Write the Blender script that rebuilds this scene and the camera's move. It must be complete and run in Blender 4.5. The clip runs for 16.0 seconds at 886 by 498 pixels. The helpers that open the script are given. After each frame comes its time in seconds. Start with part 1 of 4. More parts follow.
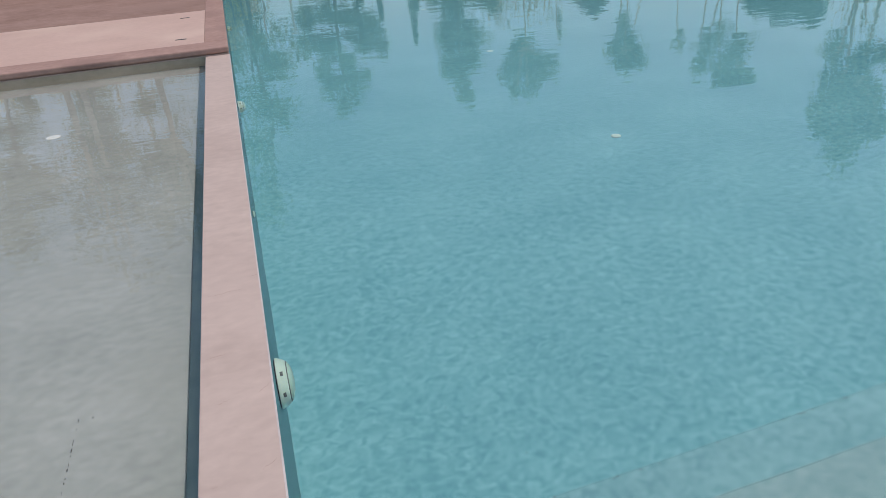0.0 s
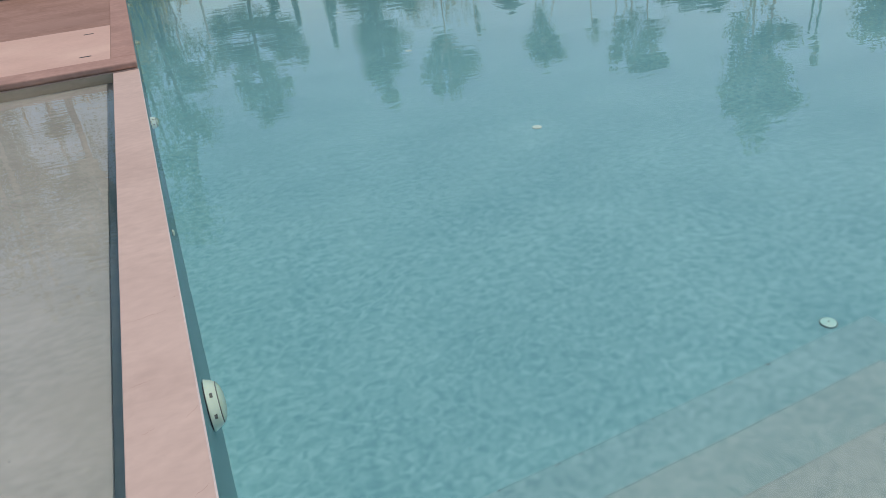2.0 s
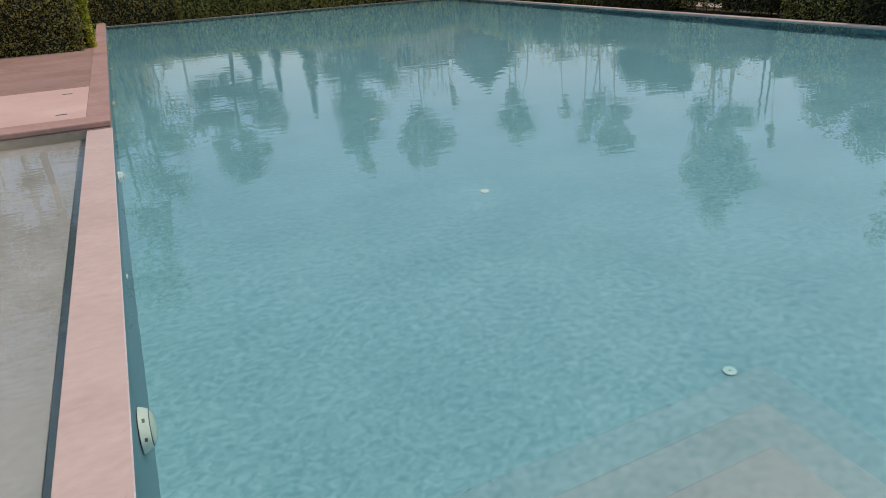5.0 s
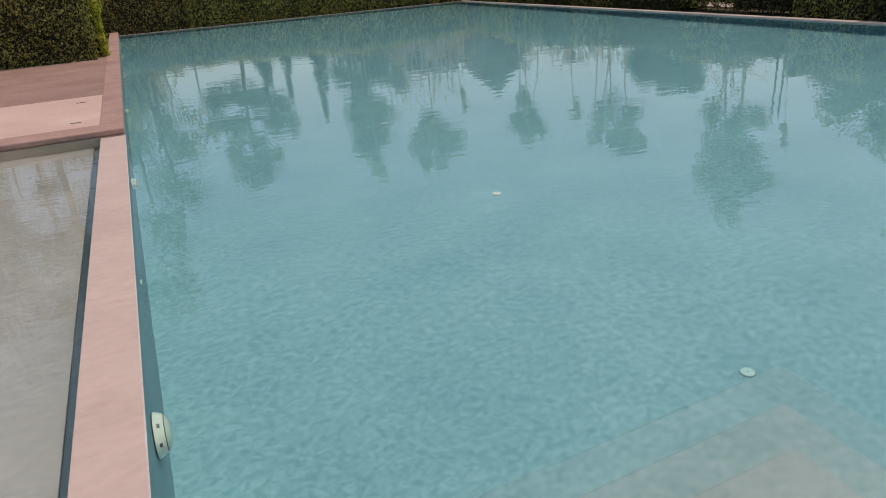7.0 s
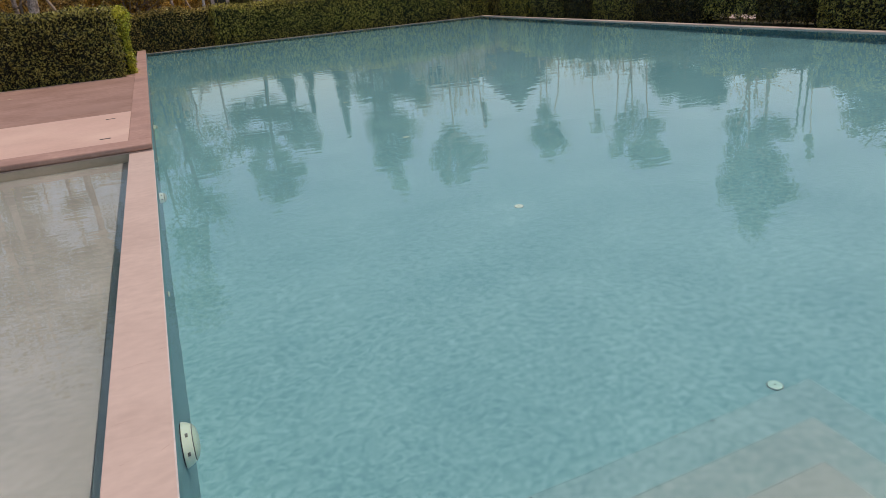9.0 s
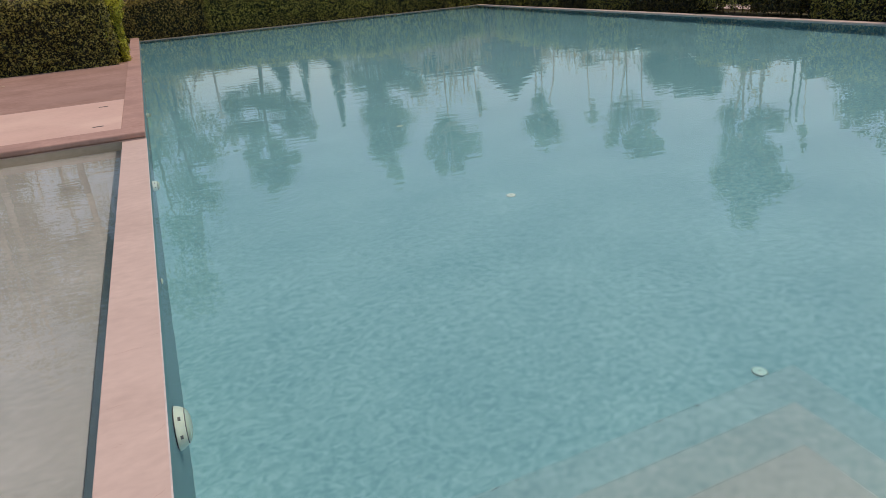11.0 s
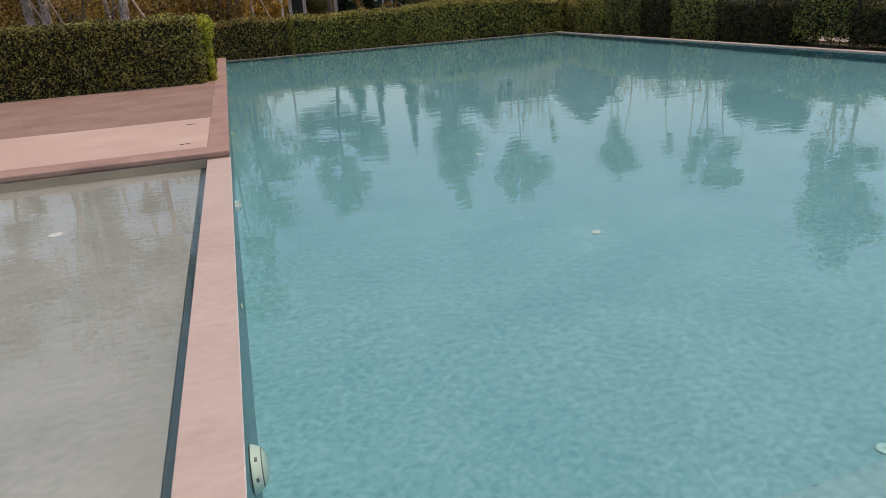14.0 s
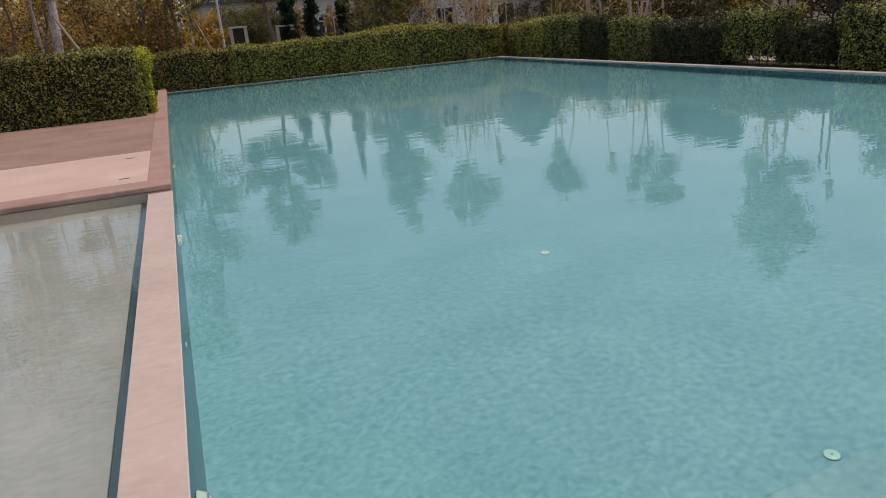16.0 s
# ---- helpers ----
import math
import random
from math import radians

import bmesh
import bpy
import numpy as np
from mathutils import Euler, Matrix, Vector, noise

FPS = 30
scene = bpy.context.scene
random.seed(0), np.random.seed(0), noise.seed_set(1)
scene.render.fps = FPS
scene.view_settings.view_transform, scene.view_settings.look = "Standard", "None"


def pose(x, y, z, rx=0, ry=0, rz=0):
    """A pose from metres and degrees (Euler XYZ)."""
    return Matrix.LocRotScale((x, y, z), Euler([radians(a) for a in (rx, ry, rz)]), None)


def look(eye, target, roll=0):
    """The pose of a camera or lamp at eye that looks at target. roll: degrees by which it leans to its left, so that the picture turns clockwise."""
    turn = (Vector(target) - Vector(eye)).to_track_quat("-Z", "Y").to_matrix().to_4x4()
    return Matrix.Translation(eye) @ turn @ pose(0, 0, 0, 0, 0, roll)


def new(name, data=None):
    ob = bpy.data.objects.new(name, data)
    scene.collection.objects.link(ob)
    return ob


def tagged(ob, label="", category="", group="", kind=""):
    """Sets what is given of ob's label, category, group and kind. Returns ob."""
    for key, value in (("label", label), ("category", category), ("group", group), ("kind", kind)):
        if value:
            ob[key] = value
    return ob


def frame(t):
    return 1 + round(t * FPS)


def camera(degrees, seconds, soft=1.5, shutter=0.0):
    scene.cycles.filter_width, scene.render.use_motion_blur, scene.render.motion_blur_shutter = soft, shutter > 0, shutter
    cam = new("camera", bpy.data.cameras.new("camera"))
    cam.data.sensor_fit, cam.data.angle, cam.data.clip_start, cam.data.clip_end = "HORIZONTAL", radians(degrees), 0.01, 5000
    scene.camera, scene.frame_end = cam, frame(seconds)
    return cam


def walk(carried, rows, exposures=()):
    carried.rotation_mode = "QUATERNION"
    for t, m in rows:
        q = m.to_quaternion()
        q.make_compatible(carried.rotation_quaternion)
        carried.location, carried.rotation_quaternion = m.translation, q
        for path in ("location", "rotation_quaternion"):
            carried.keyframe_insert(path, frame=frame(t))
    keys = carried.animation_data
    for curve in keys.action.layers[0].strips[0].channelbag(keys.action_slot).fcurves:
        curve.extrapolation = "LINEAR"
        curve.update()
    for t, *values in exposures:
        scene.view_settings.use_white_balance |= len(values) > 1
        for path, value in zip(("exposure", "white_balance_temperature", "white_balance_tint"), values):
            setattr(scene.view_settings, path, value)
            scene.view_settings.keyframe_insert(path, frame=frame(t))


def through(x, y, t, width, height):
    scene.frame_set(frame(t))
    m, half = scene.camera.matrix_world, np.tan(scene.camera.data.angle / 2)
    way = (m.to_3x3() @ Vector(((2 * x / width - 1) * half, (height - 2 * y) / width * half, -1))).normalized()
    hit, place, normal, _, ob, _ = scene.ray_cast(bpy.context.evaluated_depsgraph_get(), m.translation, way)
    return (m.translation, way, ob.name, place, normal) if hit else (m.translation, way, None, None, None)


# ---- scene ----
cam = camera(65.9, 16.0, soft=0.7)
PATH = [
    (0, (0.126, 0.244, 1.641), (0.579, 1.940, 0.682), -4.17),
    (0.5, (0.146, 0.232, 1.632), (0.714, 1.880, 0.652), -4.79),
    (1, (0.152, 0.248, 1.597), (0.712, 1.914, 0.643), -3.47),
    (1.5, (0.195, 0.246, 1.643), (0.742, 1.898, 0.658), -6.69),
    (2, (0.185, 0.244, 1.627), (0.805, 1.878, 0.656), -6.04),
    (2.5, (0.179, 0.231, 1.614), (0.925, 1.815, 0.648), -4.82),
    (3, (0.202, 0.158, 1.603), (0.994, 1.751, 0.691), -5.28),
    (3.5, (0.238, 0.031, 1.605), (1.081, 1.605, 0.704), -4.11),
    (4, (0.249, -0.131, 1.632), (1.034, 1.458, 0.706), -4.61),
    (4.5, (0.303, -0.099, 1.642), (1.011, 1.558, 0.774), -4.27),
    (5, (0.279, -0.144, 1.650), (1.010, 1.539, 0.854), -3.38),
    (7.5, (0.278, -0.128, 1.635), (0.975, 1.580, 0.862), -4.50),
    (8, (0.278, -0.136, 1.637), (0.963, 1.585, 0.884), -4.31),
    (8.5, (0.278, -0.140, 1.647), (0.946, 1.592, 0.903), -4.71),
    (9, (0.256, -0.146, 1.640), (0.911, 1.592, 0.898), -5.10),
    (9.2, (0.263, -0.148, 1.653), (0.899, 1.595, 0.908), -5.37),
    (11.3, (0.262, -0.198, 1.642), (0.936, 1.515, 0.859), -4.32),
    (11.5, (0.261, -0.189, 1.645), (0.918, 1.516, 0.833), -2.45),
    (12, (0.202, -0.095, 1.656), (0.731, 1.632, 0.798), -3.04),
    (12.5, (0.182, 0.001, 1.666), (0.727, 1.744, 0.851), -6.17),
    (13, (0.154, 0.073, 1.629), (0.776, 1.793, 0.820), -4.33),
    (13.5, (0.194, 0.111, 1.631), (0.743, 1.880, 0.878), -4.49),
    (14, (0.203, 0.054, 1.658), (0.704, 1.861, 0.963), -4.00),
    (14.5, (0.228, 0.090, 1.660), (0.782, 1.894, 0.998), -4.24),
    (15, (0.224, 0.074, 1.655), (0.820, 1.874, 1.019), -4.46),
    (15.5, (0.216, 0.074, 1.655), (0.806, 1.878, 1.023), -4.39),
    (16, (0.237, 0.079, 1.660), (0.880, 1.861, 1.021), -4.93),
]
EXPOSURE = -1.21
walk(cam, [(t, look(eye, target, roll)) for t, eye, target, roll in PATH],
     [(0, EXPOSURE + 0.07, 6720, 14), (2.5, EXPOSURE + 0.07, 7160, 17), (3.5, EXPOSURE + 0.09, 7140, 18), (5, EXPOSURE + 0.09, 7280, 20), (8.5, EXPOSURE + 0.10, 7760, 21), (12, EXPOSURE + 0.08, 7720, 23), (13.5, EXPOSURE + 0.1, 7580, 20), (16, EXPOSURE + 0.12, 7540, 18)])

# ---- light ----
SUN_TO = Vector((0.335, 0.06, 1.0)).normalized()
world = bpy.data.worlds.new("world")
scene.world = world
world.use_nodes = True
wn = world.node_tree.nodes
sky = wn.new("ShaderNodeTexSky")
sky.sky_type, sky.sun_disc = "NISHITA", False
sky.sun_elevation = math.asin(SUN_TO.z)
sky.sun_rotation = math.atan2(SUN_TO.x, SUN_TO.y)
sky.air_density, sky.dust_density, sky.ozone_density = 1.2, 1.6, 1.6
wn["Background"].inputs["Strength"].default_value = 0.26
world.node_tree.links.new(sky.outputs[0], wn["Background"].inputs["Color"])
sun = new("sun", bpy.data.lights.new("sun", "SUN"))
sun.data.energy, sun.data.angle, sun.data.color = 3.2, radians(0.8), (1.0, 0.93, 0.84)
sun.matrix_world = look(SUN_TO * 60, (0, 0, 0))


# ---- materials ----
def material(name, colors, rough=0.7, scale=3.0, fine=40.0, bump=0.2, depth=0.004, metal=0.0, spec=0.5, island=0.0, stain=None, grain=0.45, detail=4.0, swirl=0.0, span=0.18, mid=0.5, streak=1.0):
    """A surface with broad and fine variation: colors is (dark, light); stain is an optional third colour in blotches."""
    m = bpy.data.materials.new(name)
    m.use_nodes = True
    nt = m.node_tree
    n, l = nt.nodes, nt.links
    b = n["Principled BSDF"]
    co = n.new("ShaderNodeTexCoord")
    geo = n.new("ShaderNodeNewGeometry")
    big = n.new("ShaderNodeTexNoise")
    big.inputs["Scale"].default_value, big.inputs["Detail"].default_value = scale, 5
    small = n.new("ShaderNodeTexNoise")
    small.inputs["Scale"].default_value, small.inputs["Detail"].default_value = fine, detail
    small.inputs["Distortion"].default_value = swirl
    mp = n.new("ShaderNodeMapping")
    mp.inputs["Scale"].default_value = (1.0, streak, 1.0)
    l.new(geo.outputs["Position"], mp.inputs["Vector"])
    for t in (big, small):
        l.new(mp.outputs[0], t.inputs["Vector"])
    add = n.new("ShaderNodeMath")
    add.operation = "MULTIPLY_ADD"
    add.inputs[1].default_value = grain
    l.new(small.outputs["Fac"], add.inputs[0])
    half = n.new("ShaderNodeMath")
    half.operation = "MULTIPLY"
    half.inputs[1].default_value = 1 - grain
    l.new(big.outputs["Fac"], half.inputs[0])
    l.new(half.outputs[0], add.inputs[2])
    last = add
    if island:
        isl = n.new("ShaderNodeMath")
        isl.operation = "MULTIPLY_ADD"
        isl.inputs[1].default_value = island
        l.new(geo.outputs["Random Per Island"], isl.inputs[0])
        sub = n.new("ShaderNodeMath")
        sub.operation = "SUBTRACT"
        sub.inputs[1].default_value = island / 2
        l.new(add.outputs[0], sub.inputs[0])
        l.new(sub.outputs[0], isl.inputs[2])
        last = isl
    ramp = n.new("ShaderNodeValToRGB")
    ramp.color_ramp.elements[0].position, ramp.color_ramp.elements[1].position = mid - span, mid + span
    ramp.color_ramp.elements[0].color, ramp.color_ramp.elements[1].color = (*colors[0], 1), (*colors[1], 1)
    l.new(last.outputs[0], ramp.inputs[0])
    out = ramp.outputs[0]
    if stain:
        sn = n.new("ShaderNodeTexNoise")
        sn.inputs["Scale"].default_value, sn.inputs["Detail"].default_value = scale * 0.6, 7
        l.new(geo.outputs["Position"], sn.inputs["Vector"])
        sr = n.new("ShaderNodeValToRGB")
        sr.color_ramp.elements[0].position, sr.color_ramp.elements[1].position = 0.5, 0.72
        l.new(sn.outputs["Fac"], sr.inputs[0])
        mx = n.new("ShaderNodeMix")
        mx.data_type = "RGBA"
        l.new(sr.outputs[0], mx.inputs[0])
        l.new(out, mx.inputs[6])
        mx.inputs[7].default_value = (*stain, 1)
        out = mx.outputs[2]
    l.new(out, b.inputs["Base Color"])
    b.inputs["Roughness"].default_value = rough
    b.inputs["Metallic"].default_value = metal
    b.inputs["Specular IOR Level"].default_value = spec
    if bump:
        bp = n.new("ShaderNodeBump")
        bp.inputs["Strength"].default_value, bp.inputs["Distance"].default_value = bump, depth
        l.new(small.outputs["Fac"], bp.inputs["Height"])
        l.new(bp.outputs[0], b.inputs["Normal"])
    return m


def leaf_material(name, colors, island=0.9, mid=0.5, through=0.42):
    m = material(name, colors, rough=0.42, scale=0.7, fine=9, bump=0, island=island, spec=0.5, mid=mid, span=0.22)
    nt = m.node_tree
    b = nt.nodes["Principled BSDF"]
    tr = nt.nodes.new("ShaderNodeBsdfTranslucent")
    mix = nt.nodes.new("ShaderNodeMixShader")
    mix.inputs[0].default_value = through
    src = b.inputs["Base Color"].links[0].from_socket
    nt.links.new(src, tr.inputs["Color"])
    nt.links.new(b.outputs[0], mix.inputs[1])
    nt.links.new(tr.outputs[0], mix.inputs[2])
    nt.links.new(mix.outputs[0], nt.nodes["Material Output"].inputs["Surface"])
    return m


def water_material(name, fine, tint):
    m = bpy.data.materials.new(name)
    m.use_nodes = True
    n, l = m.node_tree.nodes, m.node_tree.links
    b = n["Principled BSDF"]
    b.inputs["Base Color"].default_value = (*tint, 1)
    b.inputs["Roughness"].default_value = 0.0
    b.inputs["IOR"].default_value = 1.333
    b.inputs["Transmission Weight"].default_value = 1.0
    geo = n.new("ShaderNodeNewGeometry")
    prev = None
    for scale, dist, stretch in fine:
        mp = n.new("ShaderNodeMapping")
        mp.inputs["Scale"].default_value = (scale, scale * stretch, 1)
        mp.inputs["Rotation"].default_value = (0, 0, 0.35)
        tx = n.new("ShaderNodeTexNoise")
        tx.inputs["Scale"].default_value, tx.inputs["Detail"].default_value = 1.0, 0.3
        l.new(geo.outputs["Position"], mp.inputs["Vector"])
        l.new(mp.outputs[0], tx.inputs["Vector"])
        bp = n.new("ShaderNodeBump")
        bp.inputs["Strength"].default_value, bp.inputs["Distance"].default_value = 1.0, dist
        l.new(tx.outputs["Fac"], bp.inputs["Height"])
        if prev:
            l.new(prev.outputs[0], bp.inputs["Normal"])
        prev = bp
    l.new(prev.outputs[0], b.inputs["Normal"])
    return m


M_PINK = material("pink_concrete", ((0.54, 0.412, 0.345), (0.685, 0.54, 0.455)), 0.7, 0.9, 11, 0.35, 0.004, stain=(0.68, 0.53, 0.45), streak=1.8, swirl=0.3, detail=8.0)
M_PINK_DARK = material("worn_pink_coping", ((0.39, 0.235, 0.185), (0.53, 0.335, 0.27)), 0.75, 1.6, 14, 0.3, 0.003, stain=(0.33, 0.20, 0.16))
M_PINK_LIGHT = material("pale_pink_screed", ((0.62, 0.42, 0.335), (0.72, 0.505, 0.41)), 0.7, 0.8, 18, 0.2, 0.003, stain=(0.79, 0.60, 0.475), streak=1.6)
M_BROWN = material("brown_brushed_concrete", ((0.27, 0.155, 0.115), (0.45, 0.285, 0.225)), 0.8, 0.9, 8, 0.5, 0.006, stain=(0.36, 0.225, 0.175), streak=1.6, swirl=0.4, detail=6.0)
# Floor mottling paints caustic ripples of light; the aqua is the water's tint.
M_AQUA = material("aqua_plaster_caustics", ((0.080, 0.300, 0.350), (0.190, 0.478, 0.522)), 0.7, 1.2, 20, 0.2, 0.004, grain=0.70, detail=5.0, swirl=0.7, span=0.165, mid=0.52, streak=1.15)
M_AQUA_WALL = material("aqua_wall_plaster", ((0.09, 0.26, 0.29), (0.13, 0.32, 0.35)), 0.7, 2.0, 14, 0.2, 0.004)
M_BEIGE = material("grey_beige_plaster", ((0.270, 0.312, 0.294), (0.388, 0.434, 0.415)), 0.7, 1.1, 17, 0.25, 0.004, stain=(0.30, 0.335, 0.31), streak=1.3, grain=0.5, detail=8.0, span=0.15)
# Dark aqua for the divider's shade painted on the shallow floor.
M_SHADE_STRIP = material("grey_aqua_shade_strip", ((0.17, 0.285, 0.28), (0.25, 0.365, 0.35)), 0.7, 2.0, 16, 0.2, 0.004)
# Aqua turns grey step by step: water-depth tint and caustics painted in.
M_STEPS = [material("depth_tinted_step_plaster", c, 0.7, 2.0, 20, 0.0, 0.004, grain=0.68, detail=5.0, swirl=0.7, span=0.15, streak=1.15) for c in (
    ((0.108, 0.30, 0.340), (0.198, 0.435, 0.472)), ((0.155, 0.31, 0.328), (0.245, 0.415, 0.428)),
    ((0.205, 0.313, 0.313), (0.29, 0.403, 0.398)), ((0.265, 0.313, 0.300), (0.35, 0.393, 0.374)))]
M_GROUT = material("dark_joint", ((0.05, 0.055, 0.05), (0.09, 0.09, 0.08)), 0.9, 5, 40, 0.1)
M_WATER = water_material("pool_water", ((0.55, 0.0012, 3.0), (1.7, 0.0013, 2.8), (5.5, 0.00038, 2.2), (11.0, 0.00025, 1.3), (22.0, 0.00003, 1.3)), (0.97, 1.0, 1.0))
M_WATER_KIDS = water_material("shallow_water", ((1.6, 0.0014, 2.6), (5.0, 0.0006, 3.4), (11.0, 0.00015, 2.0)), (1.0, 1.0, 1.0))
M_PLASTIC = material("white_plastic", ((0.72, 0.74, 0.68), (0.80, 0.82, 0.76)), 0.35, 8, 60, 0.05)
M_PLASTIC_WET = material("pale_green_plastic", ((0.52, 0.68, 0.58), (0.60, 0.76, 0.66)), 0.35, 8, 60, 0.05)
M_PLASTIC_AQUA = material("pale_aqua_plastic", ((0.26, 0.57, 0.54), (0.32, 0.64, 0.61)), 0.35, 8, 60, 0.05)
M_LENS = material("milky_green_lens", ((0.40, 0.57, 0.46), (0.46, 0.63, 0.52)), 0.2, 8, 60, 0.05)
M_DARK = material("dark_slot", ((0.02, 0.025, 0.025), (0.04, 0.045, 0.045)), 0.6, 8, 60, 0.05)
M_SLOT = material("grey_slot", ((0.085, 0.11, 0.10), (0.12, 0.145, 0.13)), 0.6, 8, 60, 0.05)
M_SOIL = material("dry_lawn", ((0.09, 0.085, 0.035), (0.17, 0.15, 0.07)), 0.95, 0.5, 18, 0.6, 0.02, stain=(0.14, 0.11, 0.07))
M_ROAD = material("asphalt", ((0.045, 0.045, 0.047), (0.07, 0.07, 0.07)), 0.9, 1.0, 60, 0.4, 0.004)
M_BARK = material("grey_bark", ((0.13, 0.09, 0.065), (0.32, 0.24, 0.18)), 0.9, 4, 30, 0.8, 0.01)
M_BARK_PALE = material("pale_bark", ((0.42, 0.29, 0.22), (0.74, 0.56, 0.45)), 0.85, 5, 30, 0.6, 0.008)
M_BARK_MOTTLED = material("mottled_bark", ((0.22, 0.155, 0.125), (0.84, 0.66, 0.55)), 0.9, 3.0, 16, 1.0, 0.02, grain=0.6, swirl=0.8, span=0.13, stain=(0.16, 0.12, 0.09))
M_STAKE = material("weathered_pole", ((0.30, 0.21, 0.14), (0.50, 0.37, 0.26)), 0.8, 4, 40, 0.3)
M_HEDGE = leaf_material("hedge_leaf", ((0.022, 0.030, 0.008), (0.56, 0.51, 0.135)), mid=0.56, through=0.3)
# Brighter copy of the hedge leaf, its sunlight put into the colour.
M_HEDGE_FAR = leaf_material("hedge_leaf_sun_in_colour", ((0.045, 0.052, 0.012), (0.80, 0.69, 0.16)), mid=0.53, through=0.35)
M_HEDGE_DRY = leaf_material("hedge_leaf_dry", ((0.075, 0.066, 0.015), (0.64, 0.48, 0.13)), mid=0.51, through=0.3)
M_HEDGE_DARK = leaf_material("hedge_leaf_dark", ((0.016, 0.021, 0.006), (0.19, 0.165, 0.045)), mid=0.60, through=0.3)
# Yellow-green leaf copy with sunlight painted in, for the hedge's right end.
M_HEDGE_LIT = leaf_material("hedge_leaf_painted_sun", ((0.20, 0.21, 0.02), (0.78, 0.74, 0.10)), through=0.45)
M_LEAF_DRY = material("dry_leaf", ((0.78, 0.68, 0.48), (0.86, 0.78, 0.60)), 0.6, 20, 120, 0.1)
# Near-black for the shade inside the hedges, painted on their inner shell.
M_HEDGE_SHADE = material("hedge_inner_shade", ((0.012, 0.014, 0.008), (0.03, 0.032, 0.018)), 0.95, 4, 30, 0.3)
M_OLIVE = leaf_material("olive_foliage", ((0.048, 0.060, 0.018), (0.27, 0.25, 0.08)), through=0.45)
M_YELLOW = leaf_material("yellowing_foliage", ((0.24, 0.15, 0.03), (0.90, 0.60, 0.16)), through=0.6)
M_RUST = leaf_material("rusty_foliage", ((0.12, 0.080, 0.026), (0.74, 0.48, 0.15)), through=0.4)
M_PINE = leaf_material("dark_conifer_foliage", ((0.012, 0.028, 0.014), (0.04, 0.07, 0.03)))
M_WALL = material("pinkish_cream_render", ((0.44, 0.35, 0.31), (0.54, 0.44, 0.39)), 0.85, 0.6, 20, 0.2)
M_WALL_WHITE = material("white_render", ((0.60, 0.55, 0.53), (0.70, 0.65, 0.63)), 0.85, 0.6, 20, 0.2)
M_STUCCO = material("pale_pink_stucco", ((0.72, 0.62, 0.59), (0.82, 0.73, 0.70)), 0.85, 1.5, 25, 0.2)
M_EDGE = material("pale_arris_plaster", ((0.55, 0.47, 0.43), (0.80, 0.74, 0.70)), 0.7, 2.0, 30, 0.2)
M_DECK_WALL = material("beige_deck_wall", ((0.40, 0.335, 0.24), (0.54, 0.46, 0.345)), 0.8, 1.2, 12, 0.3, stain=(0.36, 0.32, 0.23), detail=6.0)
M_LIP = material("weathered_lip", ((0.17, 0.15, 0.115), (0.38, 0.34, 0.28)), 0.85, 1.6, 14, 0.3, detail=6.0)
M_ROOF = material("grey_roof_tile", ((0.10, 0.10, 0.11), (0.17, 0.16, 0.165)), 0.8, 1.0, 12, 0.5, 0.02)
M_FRAME = material("white_frame", ((0.72, 0.71, 0.69), (0.80, 0.79, 0.77)), 0.5, 3, 30, 0.05)
M_PANE = material("window_pane", ((0.03, 0.035, 0.04), (0.06, 0.07, 0.08)), 0.06, 2, 10, 0.0)
M_CAR = material("dark_car_paint", ((0.02, 0.022, 0.03), (0.035, 0.038, 0.05)), 0.25, 3, 60, 0.0)
M_CAR_WHITE = material("white_car_paint", ((0.7, 0.7, 0.7), (0.78, 0.78, 0.78)), 0.25, 3, 60, 0.0)
M_RUBBER = material("tyre_rubber", ((0.02, 0.02, 0.02), (0.035, 0.035, 0.035)), 0.85, 6, 60, 0.2)


# ---- mesh helpers ----
def part(name, bm, mats, parent=None, label=""):
    me = bpy.data.meshes.new(name)
    bm.normal_update()
    bm.to_mesh(me)
    bm.free()
    for m in mats if isinstance(mats, (list, tuple)) else (mats,):
        me.materials.append(m)
    ob = new(name, me)
    if parent:
        ob.parent = parent
    if label:
        tagged(ob, label)
    return ob


def box(lo, hi, bevel=0.0, bm=None, m=None, mat=0):
    bm = bm or bmesh.new()
    lo, hi = Vector(lo), Vector(hi)
    r = bmesh.ops.create_cube(bm, size=1, matrix=Matrix.Translation((lo + hi) / 2) @ Matrix.Diagonal((*(hi - lo), 1)))
    vs = r["verts"]
    faces = {f for v in vs for f in v.link_faces}
    if bevel:
        e = {e for v in vs for e in v.link_edges}
        rb = bmesh.ops.bevel(bm, geom=list(e), offset=bevel, segments=2, affect="EDGES", profile=0.5)
        faces |= set(rb["faces"])
        vs = list({v for f in faces if f.is_valid for v in f.verts})
    for f in faces:
        if f.is_valid:
            f.material_index = mat
    if m is not None:
        bmesh.ops.transform(bm, matrix=m, verts=[v for v in vs if v.is_valid])
    return bm


